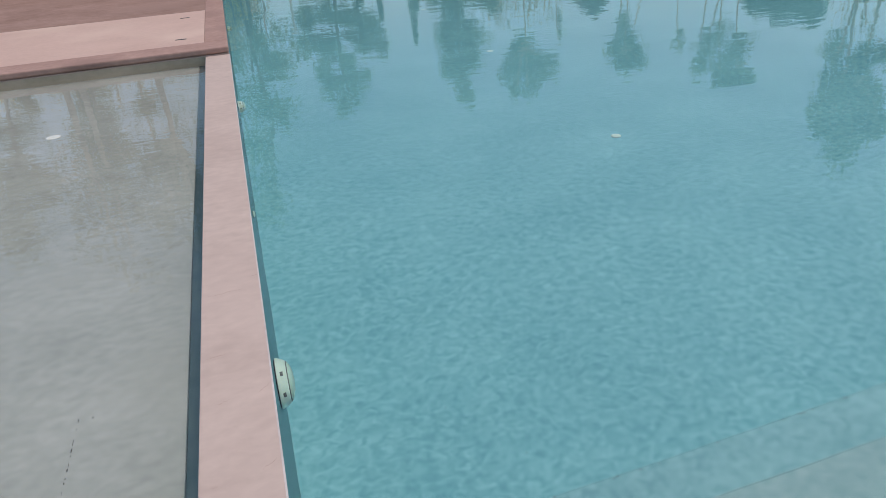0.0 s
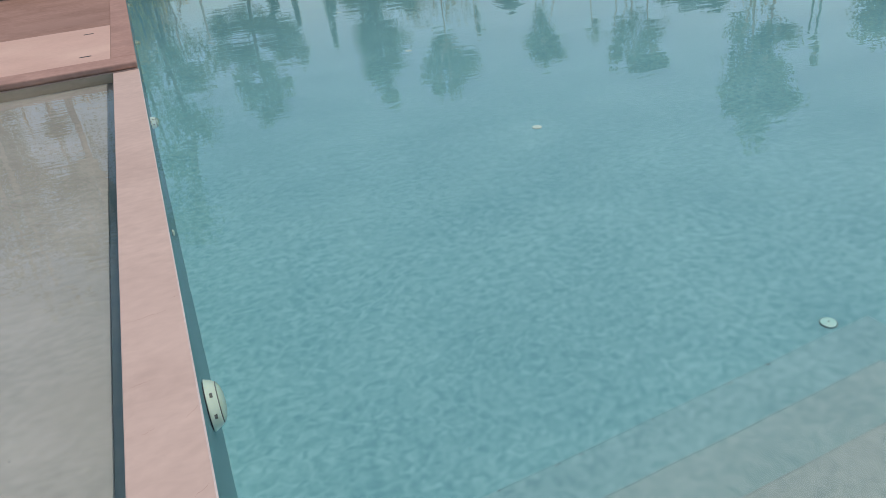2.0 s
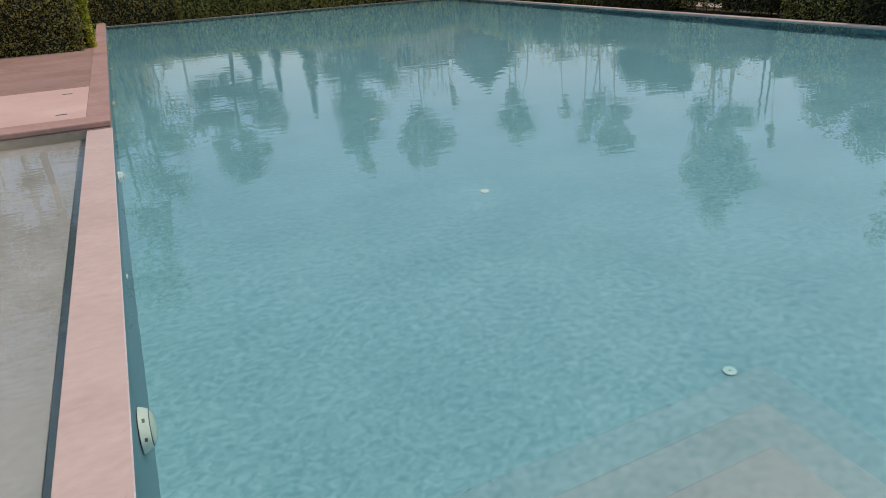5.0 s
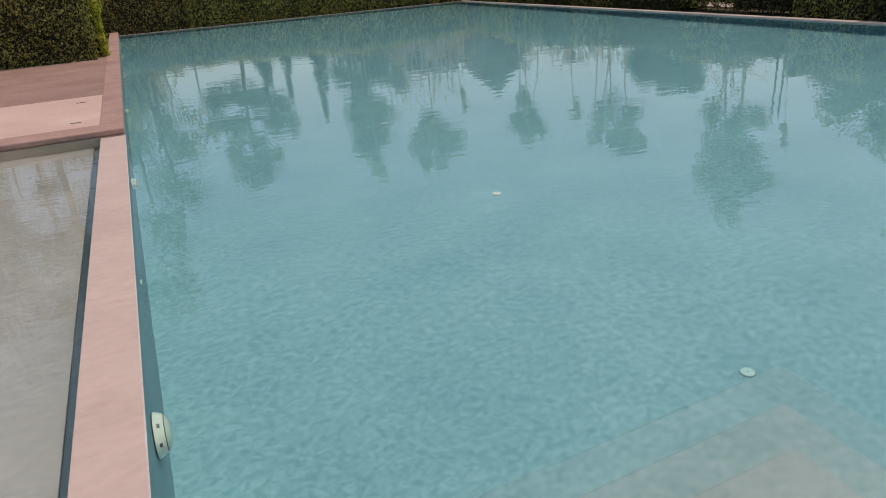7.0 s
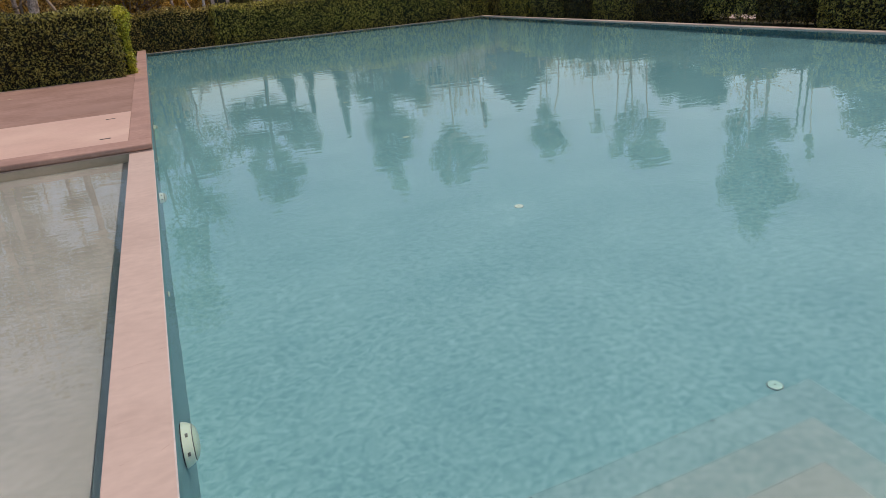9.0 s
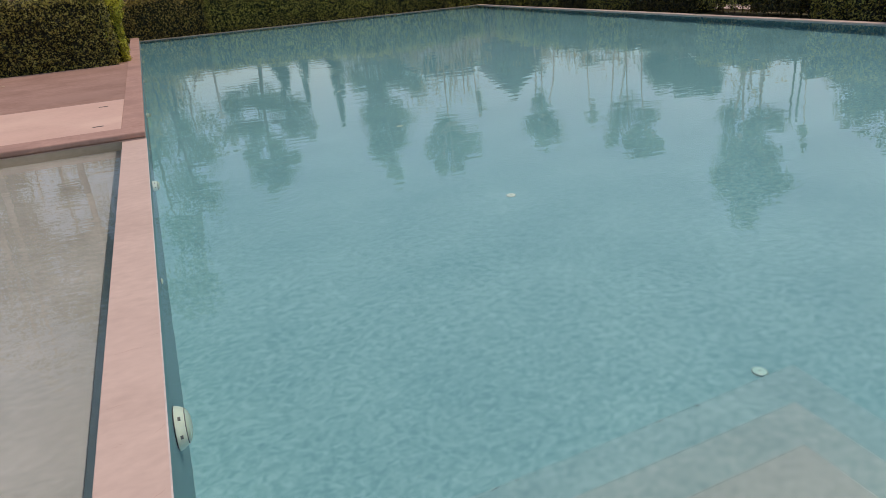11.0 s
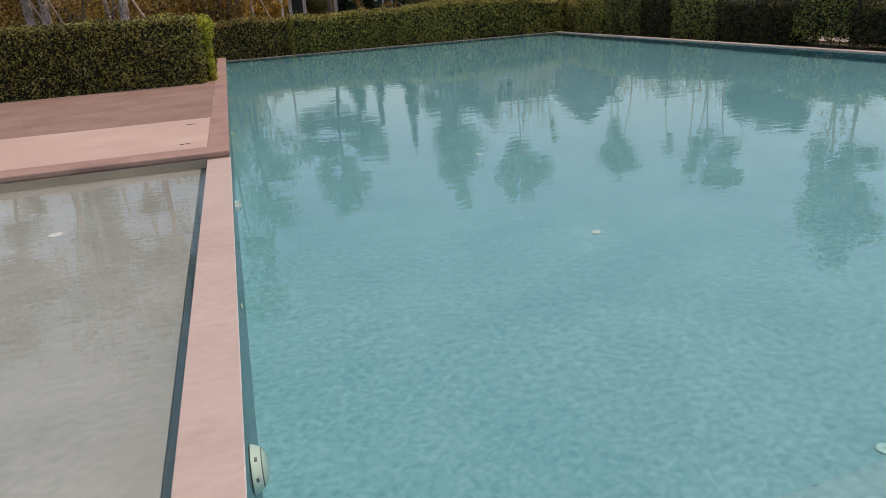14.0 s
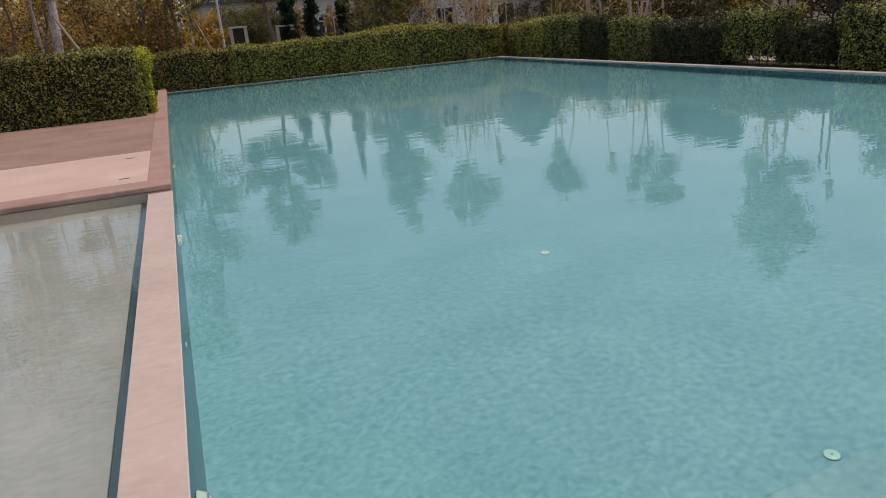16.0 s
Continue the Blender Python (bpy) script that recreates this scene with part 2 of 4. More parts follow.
def lathe(profile, n=24, m=None, bm=None):
    """A turned shape round z from (radius, height) pairs."""
    bm = bm or bmesh.new()
    rings = []
    for r, z in profile:
        rings.append([bm.verts.new((r * math.cos(2 * math.pi * i / n), r * math.sin(2 * math.pi * i / n), z)) for i in range(n)] if r > 1e-6 else [bm.verts.new((0, 0, z))])
    made = [v for ring in rings for v in ring]
    for a, b in zip(rings, rings[1:]):
        for i in range(n):
            j = (i + 1) % n
            if len(a) == 1 and len(b) > 1:
                bm.faces.new((a[0], b[i], b[j]))
            elif len(b) == 1 and len(a) > 1:
                bm.faces.new((a[i], a[j], b[0]))
            elif len(a) > 1:
                bm.faces.new((a[i], a[j], b[j], b[i]))
    if m is not None:
        bmesh.ops.transform(bm, matrix=m, verts=made)
    bmesh.ops.recalc_face_normals(bm, faces=list({f for v in made for f in v.link_faces}))
    return bm


def tube(bm, pts, radii, n=7):
    """A tapered limb through pts."""
    rings = []
    for k, (p, r) in enumerate(zip(pts, radii)):
        d = (pts[min(k + 1, len(pts) - 1)] - pts[max(k - 1, 0)]).normalized()
        a = d.orthogonal().normalized()
        b = d.cross(a)
        rings.append([bm.verts.new(p + (a * math.cos(2 * math.pi * i / n) + b * math.sin(2 * math.pi * i / n)) * r) for i in range(n)])
    for k in range(len(rings) - 1):
        best = min(range(n), key=lambda s: (rings[k + 1][s].co - rings[k][0].co).length)
        for i in range(n):
            j = (i + 1) % n
            f = bm.faces.new((rings[k][i], rings[k][j], rings[k + 1][(j + best) % n], rings[k + 1][(i + best) % n]))
            f.smooth = True
    bm.faces.new(rings[0][::-1])
    bm.faces.new(rings[-1])


def leaves(name, points, size, rng, mat, parent, squash=0.55, normals=None, label=""):
    """Many small folded leaves at the points, as one mesh."""
    n = len(points)
    d = rng.normal(size=(n, 3))
    if normals is not None:
        d = d * 0.95 + normals
    d /= np.linalg.norm(d, axis=1, keepdims=True)
    a = np.cross(d, rng.normal(size=(n, 3)))
    a /= np.linalg.norm(a, axis=1, keepdims=True)
    b = np.cross(d, a)
    s = (size * rng.uniform(0.6, 1.35, n))[:, None]
    v = np.stack([points - a * s, points - b * s * squash + d * s * 0.12, points + a * s, points + b * s * squash + d * s * 0.12], 1).reshape(-1, 3)
    i = np.arange(n)[:, None] * 4
    f = np.concatenate([i + np.array([[0, 1, 2]]), i + np.array([[0, 2, 3]])], 1).reshape(-1, 3)
    me = bpy.data.meshes.new(name)
    me.vertices.add(len(v))
    me.vertices.foreach_set("co", v.astype(np.float32).ravel())
    me.loops.add(f.size)
    me.loops.foreach_set("vertex_index", f.astype(np.int32).ravel())
    me.polygons.add(len(f))
    me.polygons.foreach_set("loop_start", np.arange(0, f.size, 3, dtype=np.int32))
    me.update(calc_edges=True)
    me.materials.append(mat)
    ob = new(name, me)
    ob.parent = parent
    tagged(ob, label, kind="stuff")
    return ob


# ---- ground ----
ZW = -0.045          # water level; the divider's top is at zero
FLOOR = -1.1
PX, PY0, PY1 = 12.815, -0.9, 26.24
DECK_Y = 8.585
bm = bmesh.new()
xs, ys = (-900, -14.0, PX + 0.25, 900), (-900, -2.0, PY1 + 0.22, 1500)
for i in range(3):
    for j in range(3):
        if (i, j) != (1, 1):
            q = [(xs[i], ys[j]), (xs[i + 1], ys[j]), (xs[i + 1], ys[j + 1]), (xs[i], ys[j + 1])]
            bm.faces.new([bm.verts.new((x, y, -0.08)) for x, y in q])
bmesh.ops.remove_doubles(bm, verts=bm.verts, dist=1e-4)
tagged(part("ground", bm, M_SOIL), "dry patchy lawn and soil round the pool", "ground", kind="structure")
tagged(part("road", box((-120, 46.0, -0.2), (140, 52.0, -0.05), 0.0), M_ROAD), "grey asphalt road behind the hedges", "road", kind="structure")

tagged(part("pavement", box((PX + 1.55, 9.0, -0.15), (PX + 3.0, 21.0, -0.03), 0.01), M_WALL), "pale pink paved path behind the side hedge", "path", kind="structure")

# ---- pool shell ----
tagged(part("floor", box((0, PY0, FLOOR - 0.2), (PX, PY1, FLOOR)), M_AQUA), "turquoise plastered pool floor, water tint and caustics in its colour", "pool floor", kind="structure")
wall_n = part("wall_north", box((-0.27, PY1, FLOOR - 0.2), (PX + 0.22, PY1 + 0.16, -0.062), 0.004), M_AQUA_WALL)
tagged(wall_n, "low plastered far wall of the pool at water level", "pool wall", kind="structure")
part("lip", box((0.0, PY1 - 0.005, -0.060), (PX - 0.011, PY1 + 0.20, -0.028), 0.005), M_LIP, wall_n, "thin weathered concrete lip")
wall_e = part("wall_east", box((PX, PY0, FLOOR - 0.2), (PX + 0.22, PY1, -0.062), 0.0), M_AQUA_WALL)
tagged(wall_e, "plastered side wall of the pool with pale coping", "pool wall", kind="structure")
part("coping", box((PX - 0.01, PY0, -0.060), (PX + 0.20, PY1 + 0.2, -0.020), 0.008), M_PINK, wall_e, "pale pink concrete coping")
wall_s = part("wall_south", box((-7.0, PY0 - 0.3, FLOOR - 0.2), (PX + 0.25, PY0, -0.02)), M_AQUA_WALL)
tagged(wall_s, "plastered near wall of the pool", "pool wall", kind="structure")
part("coping", box((-7.3, PY0 - 1.1, -0.018), (PX + 0.27, PY0 + 0.02, 0.03), 0.012), M_PINK, wall_s, "pink concrete coping")

# divider between the main pool and the shallow pool: pink top, aqua faces
bm = box((-0.27, PY0 + 0.02, FLOOR - 0.2), (0.0, DECK_Y + 0.02, 0.0), 0.006)
bm.normal_update()
for f in bm.faces:
    f.material_index = 1 if f.normal.x > 0.9 else 2 if f.normal.x < -0.9 else 0
tagged(part("wall_divider", bm, [M_PINK, M_AQUA_WALL, M_AQUA_WALL]), "flush pink concrete divider between two pools", "pool divider", kind="structure")
# thin pale strip along the divider's right edge
part("pale_edge", box((-0.005, PY0 + 0.03, -0.006), (0.0015, DECK_Y - 0.02, 0.0012), 0.001), M_EDGE, bpy.data.objects["wall_divider"], "thin pale strip on the arris")
divider = bpy.data.objects["wall_divider"]
rng = np.random.default_rng(4)
for x0, y0, x1, y1 in ((-0.253, 3.14, -0.075, 3.16), (-0.059, 2.356, -0.006, 2.41), (-0.212, 2.342, -0.16, 2.362), (-0.232, 1.941, -0.208, 1.944), (-0.067, 1.969, -0.014, 2.001), (-0.246, 2.644, -0.167, 2.653), (-0.049, 3.26, -0.004, 3.262)):
    bm = bmesh.new()
    n = 9
    edge = []
    for i in range(n + 1):
        u = i / n
        c = Vector((x0 + (x1 - x0) * u, y0 + (y1 - y0) * u + rng.normal() * 0.003, 0.0005))
        wd = 0.0010 * math.sin(math.pi * (0.08 + 0.84 * u)) * rng.uniform(0.5, 1.3)
        edge.append((bm.verts.new(c + Vector((0, -wd, 0))), bm.verts.new(c + Vector((0, wd, 0)))))
    for a, b in zip(edge, edge[1:]):
        bm.faces.new((a[0], b[0], b[1], a[1]))
    part("crack", bm, M_PINK_DARK, divider, "fine hairline crack")
tagged(part("wall_west", box((-0.27, DECK_Y + 0.02, FLOOR - 0.2), (-0.002, PY1, 0.0)), M_AQUA_WALL), "plastered pool wall beneath the raised deck", "pool wall", kind="structure")

# shallow pool
KFLOOR = -0.27
floor_s = part("floor_shallow", box((-7.0, PY0, KFLOOR - 0.15), (-0.354, DECK_Y + 0.1, KFLOOR), 0.004), M_BEIGE)
tagged(floor_s, "grey beige plastered floor of the shallow pool", "pool floor", kind="structure")
# Sunken strip added to paint the shade that the divider casts.
part("shade_strip", box((-0.354, PY0, KFLOOR - 0.15), (-0.27, DECK_Y + 0.1, KFLOOR - 0.012)), M_SHADE_STRIP, floor_s, "sunken dark aqua strip, the divider's painted shade")
tagged(part("wall_shallow", box((-7.25, PY0, KFLOOR - 0.15), (-7.0, DECK_Y, 0.0), 0.01), M_PINK), "pink edge wall of the shallow pool", "pool wall", kind="structure")

# raised deck
deck = part("deck", box((-14.0, DECK_Y + 0.003, KFLOOR), (-0.27, 19.0, 0.0)), M_DECK_WALL)
tagged(deck, "raised pink concrete deck beside the pool", "deck", kind="structure")
part("bed_joint", box((-14.0, DECK_Y + 0.035, 0.001), (-0.008, 19.0, 0.0215)), M_PINK_DARK, deck, "recessed pink mortar joint")
part("lip", box((-14.0, DECK_Y + 0.004, 0.001), (-0.002, DECK_Y + 0.034, 0.010), 0.003), M_PINK, deck, "thin pink mortar lip")
part("coping", box((-14.0, DECK_Y, 0.022), (0.0, DECK_Y + 0.43, 0.085), 0.016), M_PINK_DARK, deck, "weathered pink coping")
part("coping", box((-0.27, DECK_Y + 0.43, 0.022), (0.0, PY1 + 0.2, 0.085), 0.010), M_PINK_DARK, deck, "weathered pink coping")
part("screed_strip", box((-14.0, DECK_Y + 0.43, 0.022), (-0.27, 11.64, 0.079), 0.003), M_PINK_LIGHT, deck, "pale smooth pink strip")
part("paving", box((-14.0, 11.64, 0.022), (-0.27, 19.0, 0.075), 0.003), M_BROWN, deck, "brown brushed concrete paving")
part("kerb_edge", box((-14.0, 17.33, 0.074), (-0.275, 17.37, 0.083), 0.003), M_PINK_LIGHT, deck, "thin pale edge strip")
for y in (9.40, 11.08):
    part("drain_slot", box((-0.61, y - 0.02, 0.0795), (-0.48, y + 0.02, 0.082), 0.001), M_DARK, deck, "small dark drain slot")

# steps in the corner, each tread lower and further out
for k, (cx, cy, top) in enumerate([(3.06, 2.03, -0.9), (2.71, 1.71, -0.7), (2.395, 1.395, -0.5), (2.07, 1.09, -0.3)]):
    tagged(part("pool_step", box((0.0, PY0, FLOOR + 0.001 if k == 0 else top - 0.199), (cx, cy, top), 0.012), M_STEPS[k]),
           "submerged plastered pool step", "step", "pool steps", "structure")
rng = np.random.default_rng(5)
bm = bmesh.new()
x = 0.5
while x < 2.5:
    w = rng.uniform(0.004, 0.016)
    if rng.random() < 0.32 * (0.35 + noise.noise((x * 4, 0, 0)) * 2):
        e = 2.012 + rng.uniform(0, 0.008)
        box((x, e, -0.899), (x + w, e + rng.uniform(0.0015, 0.0035), -0.8975), bm=bm, m=pose(0, 0, 0, 0, 0, 0))
    x += w + rng.uniform(0.0, 0.012)
tagged(part("debris_line", bm, M_GROUT), "line of dark debris along the lowest pool step", "debris", kind="stuff")

bm = bmesh.new()
for k in range(16):
    y = 2.25 + 0.4 * (k / 15) ** 1.2 + rng.uniform(-0.01, 0.01)
    if k % 5 != 3:
        box((-0.776 + rng.normal() * 0.001, y, KFLOOR + 0.0005), (-0.7735 + rng.normal() * 0.001, y + rng.uniform(0.006, 0.022), KFLOOR + 0.003), bm=bm)
for k in range(26):
    x, y, e = rng.uniform(-2.5, -0.5), rng.uniform(1.8, 7.5), rng.uniform(0.002, 0.006)
    box((x, y, KFLOOR + 0.0005), (x + e, y + e * 1.6, KFLOOR + 0.003), bm=bm)
for k in range(26):
    x, y, e = rng.uniform(0.3, 6.0), rng.uniform(2.3, 9.0), rng.uniform(0.002, 0.0045)
    box((x, y, FLOOR + 0.0005), (x + e, y + e * 1.6, FLOOR + 0.003), bm=bm)
tagged(part("debris_specks", bm, M_GROUT), "small dark specks of debris on the pool floors", "debris", kind="stuff")

# ---- water ----
def sheet(name, x0, y0, x1, y1, mat, label):
    bm = bmesh.new()
    bm.faces.new([bm.verts.new(p) for p in ((x0, y0, ZW), (x1, y0, ZW), (x1, y1, ZW), (x0, y1, ZW))])
    ob = tagged(part(name, bm, mat), label, "water", kind="structure")
    ob.visible_shadow = False
    return ob


sheet("water", 0.0, PY0, PX, PY1, M_WATER, "clear rippled turquoise pool water")
sheet("water_shallow", -7.0, PY0, -0.27, DECK_Y + 0.003, M_WATER_KIDS, "clear still water of the shallow pool")


# ---- pool fittings ----
def pool_light(y, z=-0.33):
    top = tagged(new("underwater_light"), "round white underwater light on the pool wall", "pool light", "pool lights")
    top.matrix_world = pose(0, y, z, 0, 90, 0)
    part("back_ring", lathe([(0.0, 0.001), (0.130, 0.001), (0.130, 0.006), (0, 0.006)], 28), M_DARK, top, "dark sealing ring")
    face = part("housing", lathe([(0.0, 0.006), (0.140, 0.006), (0.140, 0.009), (0.136, 0.016), (0.128, 0.030), (0.116, 0.044), (0.110, 0.049), (0.0, 0.048)], 40), M_PLASTIC_WET, top, "pale sloping housing ring")
    lens = part("lens", lathe([(0.109, 0.048), (0.104, 0.055), (0.085, 0.064), (0.050, 0.071), (0.0, 0.074)], 36), M_LENS, top, "milky green domed lens")
    for ob in (face, lens):
        for p in ob.data.polygons:
            p.use_smooth = True
    for a in (197, 248, 17, 68):
        part("slot", box((0.114, -0.012, 0.021), (0.1335, 0.012, 0.033), 0.001, m=pose(0, 0, 0, 0, 0, a)), M_SLOT, face, "grey slot")
    part("lens_rim", lathe([(0.109, 0.047), (0.1115, 0.047), (0.1115, 0.0515), (0.109, 0.052)], 36), M_SLOT, lens, "grey lens rim")
    return top


for y in (2.66, 6.765, 10.85, 14.95, 19.05, 23.1):
    pool_light(y)


def inlet(m, r, label, group, mat=None):
    top = tagged(new("pool_inlet"), label, "pool fitting", group)
    top.matrix_world = m
    part("flange", lathe([(0.0, 0.002), (r, 0.002), (r, 0.007), (r * 0.9, 0.012), (r * 0.45, 0.015), (r * 0.2, 0.014), (0, 0.014)], 24), mat or M_PLASTIC_AQUA, top)
    part("gasket", lathe([(r * 1.0, 0.001), (r * 1.06, 0.001), (r * 1.06, 0.004), (r * 1.0, 0.004)], 32), M_SLOT, top, "thin dark rim")
    part("hole", lathe([(0.0, 0.0135), (r * 0.10, 0.0135), (r * 0.10, 0.0165), (0, 0.0165)], 10), M_DARK, top, "dark centre hole")
    return top


for y in (2.172, 5.22, 8.31, 11.36, 14.4):
    inlet(pose(2.99 if y < 3 else 3.065, y, FLOOR), 0.041, "round pale aqua inlet on the pool floor", "floor inlets", M_PLASTIC_AQUA if y < 3 else M_PLASTIC_WET)
    inlet(pose(9.4, y + 0.2, FLOOR), 0.041, "round pale aqua inlet on the pool floor", "floor inlets", M_PLASTIC_WET)
inlet(pose(-1.54, 6.57, KFLOOR), 0.06, "round white inlet on the shallow floor", "floor inlets", M_PLASTIC)
for y in (4.31, 8.4):
    inlet(pose(0, y, -0.28, 0, 90, 0), 0.035, "small white inlet on the pool wall", "wall inlets", M_PLASTIC_WET)


# ---- hedges ----
def hedge(name_label, x0, y0, x1, y1, height, rng, mat, density=900, size=0.034, wobble=0.06, seed=0.0, bare=0.0):
    """A clipped hedge: a near-black inner shell as painted shade and a skin of leaves on the sides and the top."""
    top = tagged(new("hedge"), name_label, "hedge")
    top.location = ((x0 + x1) / 2, (y0 + y1) / 2, -0.08)
    cx, cy = top.location.x, top.location.y

    def tall(x, y):
        return height(x, y) + wobble * noise.noise((x * 1.3 + seed, y * 1.3, 0.0)) + wobble * 0.6 * noise.noise((x * 4 + seed, y * 4, 3.0))
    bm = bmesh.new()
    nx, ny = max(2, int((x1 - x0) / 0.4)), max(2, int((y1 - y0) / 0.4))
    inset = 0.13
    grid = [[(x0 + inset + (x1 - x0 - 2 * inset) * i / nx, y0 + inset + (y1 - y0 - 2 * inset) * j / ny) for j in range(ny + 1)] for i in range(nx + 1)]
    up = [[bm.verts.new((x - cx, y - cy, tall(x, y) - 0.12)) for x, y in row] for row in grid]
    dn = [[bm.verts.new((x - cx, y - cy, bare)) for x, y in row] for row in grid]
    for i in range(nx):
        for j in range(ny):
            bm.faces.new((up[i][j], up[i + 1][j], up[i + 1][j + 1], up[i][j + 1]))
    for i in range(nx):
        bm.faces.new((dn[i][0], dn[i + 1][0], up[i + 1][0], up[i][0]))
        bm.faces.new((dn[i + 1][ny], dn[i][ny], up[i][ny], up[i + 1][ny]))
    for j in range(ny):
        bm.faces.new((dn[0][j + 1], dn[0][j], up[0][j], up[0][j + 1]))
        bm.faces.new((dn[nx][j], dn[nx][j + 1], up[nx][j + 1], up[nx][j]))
    part("inner_mass", bm, M_HEDGE_SHADE, top, "near-black shell, shade between the leaves in its colour")
    for i in range(int((y1 - y0) * 4) if bare else 0):
        bm = bmesh.new()
        p = Vector((rng.uniform(-0.2, 0.2), y0 + 0.2 + i * 0.24 - cy, 0.0))
        tube(bm, [p, p + Vector((rng.normal() * 0.05, rng.normal() * 0.05, bare + 0.2))], [0.016, 0.012], 6)
        part("stem", bm, M_BARK, top, "bare woody stem")
    pts, nor = [], []
    for (ax, ay, bx, by, n) in ((x0, y0, x1, y0, (0, -1, 0.25)), (x0, y1, x1, y1, (0, 1, 0.25)), (x0, y0, x0, y1, (-1, 0, 0.25)), (x1, y0, x1, y1, (1, 0, 0.25))):
        length = math.hypot(bx - ax, by - ay)
        k = int(length * 1.6 * density)
        u, v = rng.random(k), rng.random(k)
        px, py = ax + (bx - ax) * u, ay + (by - ay) * u
        h = np.array([tall(x, y) for x, y in zip(px, py)])
        bulge = np.array([noise.noise((x * 2.2 + seed, y * 2.2, z * 2.2)) + 0.7 * noise.noise((x * 6 + seed, y * 6, z * 6)) + 0.75 * noise.noise((x * 15 + seed, y * 15, z * 15)) for x, y, z in zip(px, py, v * h)]) * 0.10
        off = bulge - 0.12 * rng.random(k) ** 1.5 + 0.04 * rng.random(k)
        low = bare * (0.1 + 0.9 * rng.random(k) ** 0.6)
        pts.append(np.stack([px - cx + n[0] * off, py - cy + n[1] * off, 0.02 + low + v * (h - low - 0.02)], 1))
        nor.append(np.tile(n, (k, 1)))
    k = int((x1 - x0) * (y1 - y0) * density * 1.2)
    px, py = rng.uniform(x0, x1, k), rng.uniform(y0, y1, k)
    h = np.array([tall(x, y) for x, y in zip(px, py)])
    pts.append(np.stack([px - cx, py - cy, h + rng.uniform(-0.12, 0.05, k) + (rng.random(k) < 0.05) * rng.uniform(0, 0.12, k)], 1))
    nor.append(np.tile((0, 0, 1.0), (k, 1)))
    leaves("leaves", np.concatenate(pts), size, rng, mat, top, normals=np.concatenate(nor))
    return top


rng = np.random.default_rng(11)


def far_height(x, y):
    return float(np.interp(x, (-0.6, 1.0, 2.4, 6.5, 8.6, 10.1, 11.3, 13.2), (1.33, 1.38, 1.32, 1.35, 1.56, 1.44, 1.40, 1.18)))


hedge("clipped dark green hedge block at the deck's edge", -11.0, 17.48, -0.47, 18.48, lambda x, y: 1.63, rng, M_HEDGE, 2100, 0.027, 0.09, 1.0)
hedge("end of the clipped hedge, sunlight painted into its yellow-green leaves", -1.4, 17.98, -0.22, 18.78, lambda x, y: 1.60, rng, M_HEDGE_LIT, 1700, 0.029, 0.10, 9.0)
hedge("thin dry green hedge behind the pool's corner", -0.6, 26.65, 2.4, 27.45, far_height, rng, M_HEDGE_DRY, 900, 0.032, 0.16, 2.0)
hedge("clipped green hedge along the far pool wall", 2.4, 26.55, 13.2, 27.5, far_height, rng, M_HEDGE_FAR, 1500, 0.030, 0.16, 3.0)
y = 27.5
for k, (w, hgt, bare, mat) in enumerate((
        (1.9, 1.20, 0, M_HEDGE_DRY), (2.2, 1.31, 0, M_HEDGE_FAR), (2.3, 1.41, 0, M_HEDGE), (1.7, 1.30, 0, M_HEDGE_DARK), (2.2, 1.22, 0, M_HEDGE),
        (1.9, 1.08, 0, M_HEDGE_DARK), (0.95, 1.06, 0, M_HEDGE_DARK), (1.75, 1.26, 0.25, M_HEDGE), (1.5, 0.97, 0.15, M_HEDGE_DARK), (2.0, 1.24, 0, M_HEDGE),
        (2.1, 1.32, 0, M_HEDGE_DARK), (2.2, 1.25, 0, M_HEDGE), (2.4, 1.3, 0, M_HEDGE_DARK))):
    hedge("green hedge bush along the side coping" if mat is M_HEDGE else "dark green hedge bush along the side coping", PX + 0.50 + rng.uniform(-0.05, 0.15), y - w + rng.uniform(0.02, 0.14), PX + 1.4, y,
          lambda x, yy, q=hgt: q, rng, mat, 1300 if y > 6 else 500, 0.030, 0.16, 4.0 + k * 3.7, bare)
    y -= w


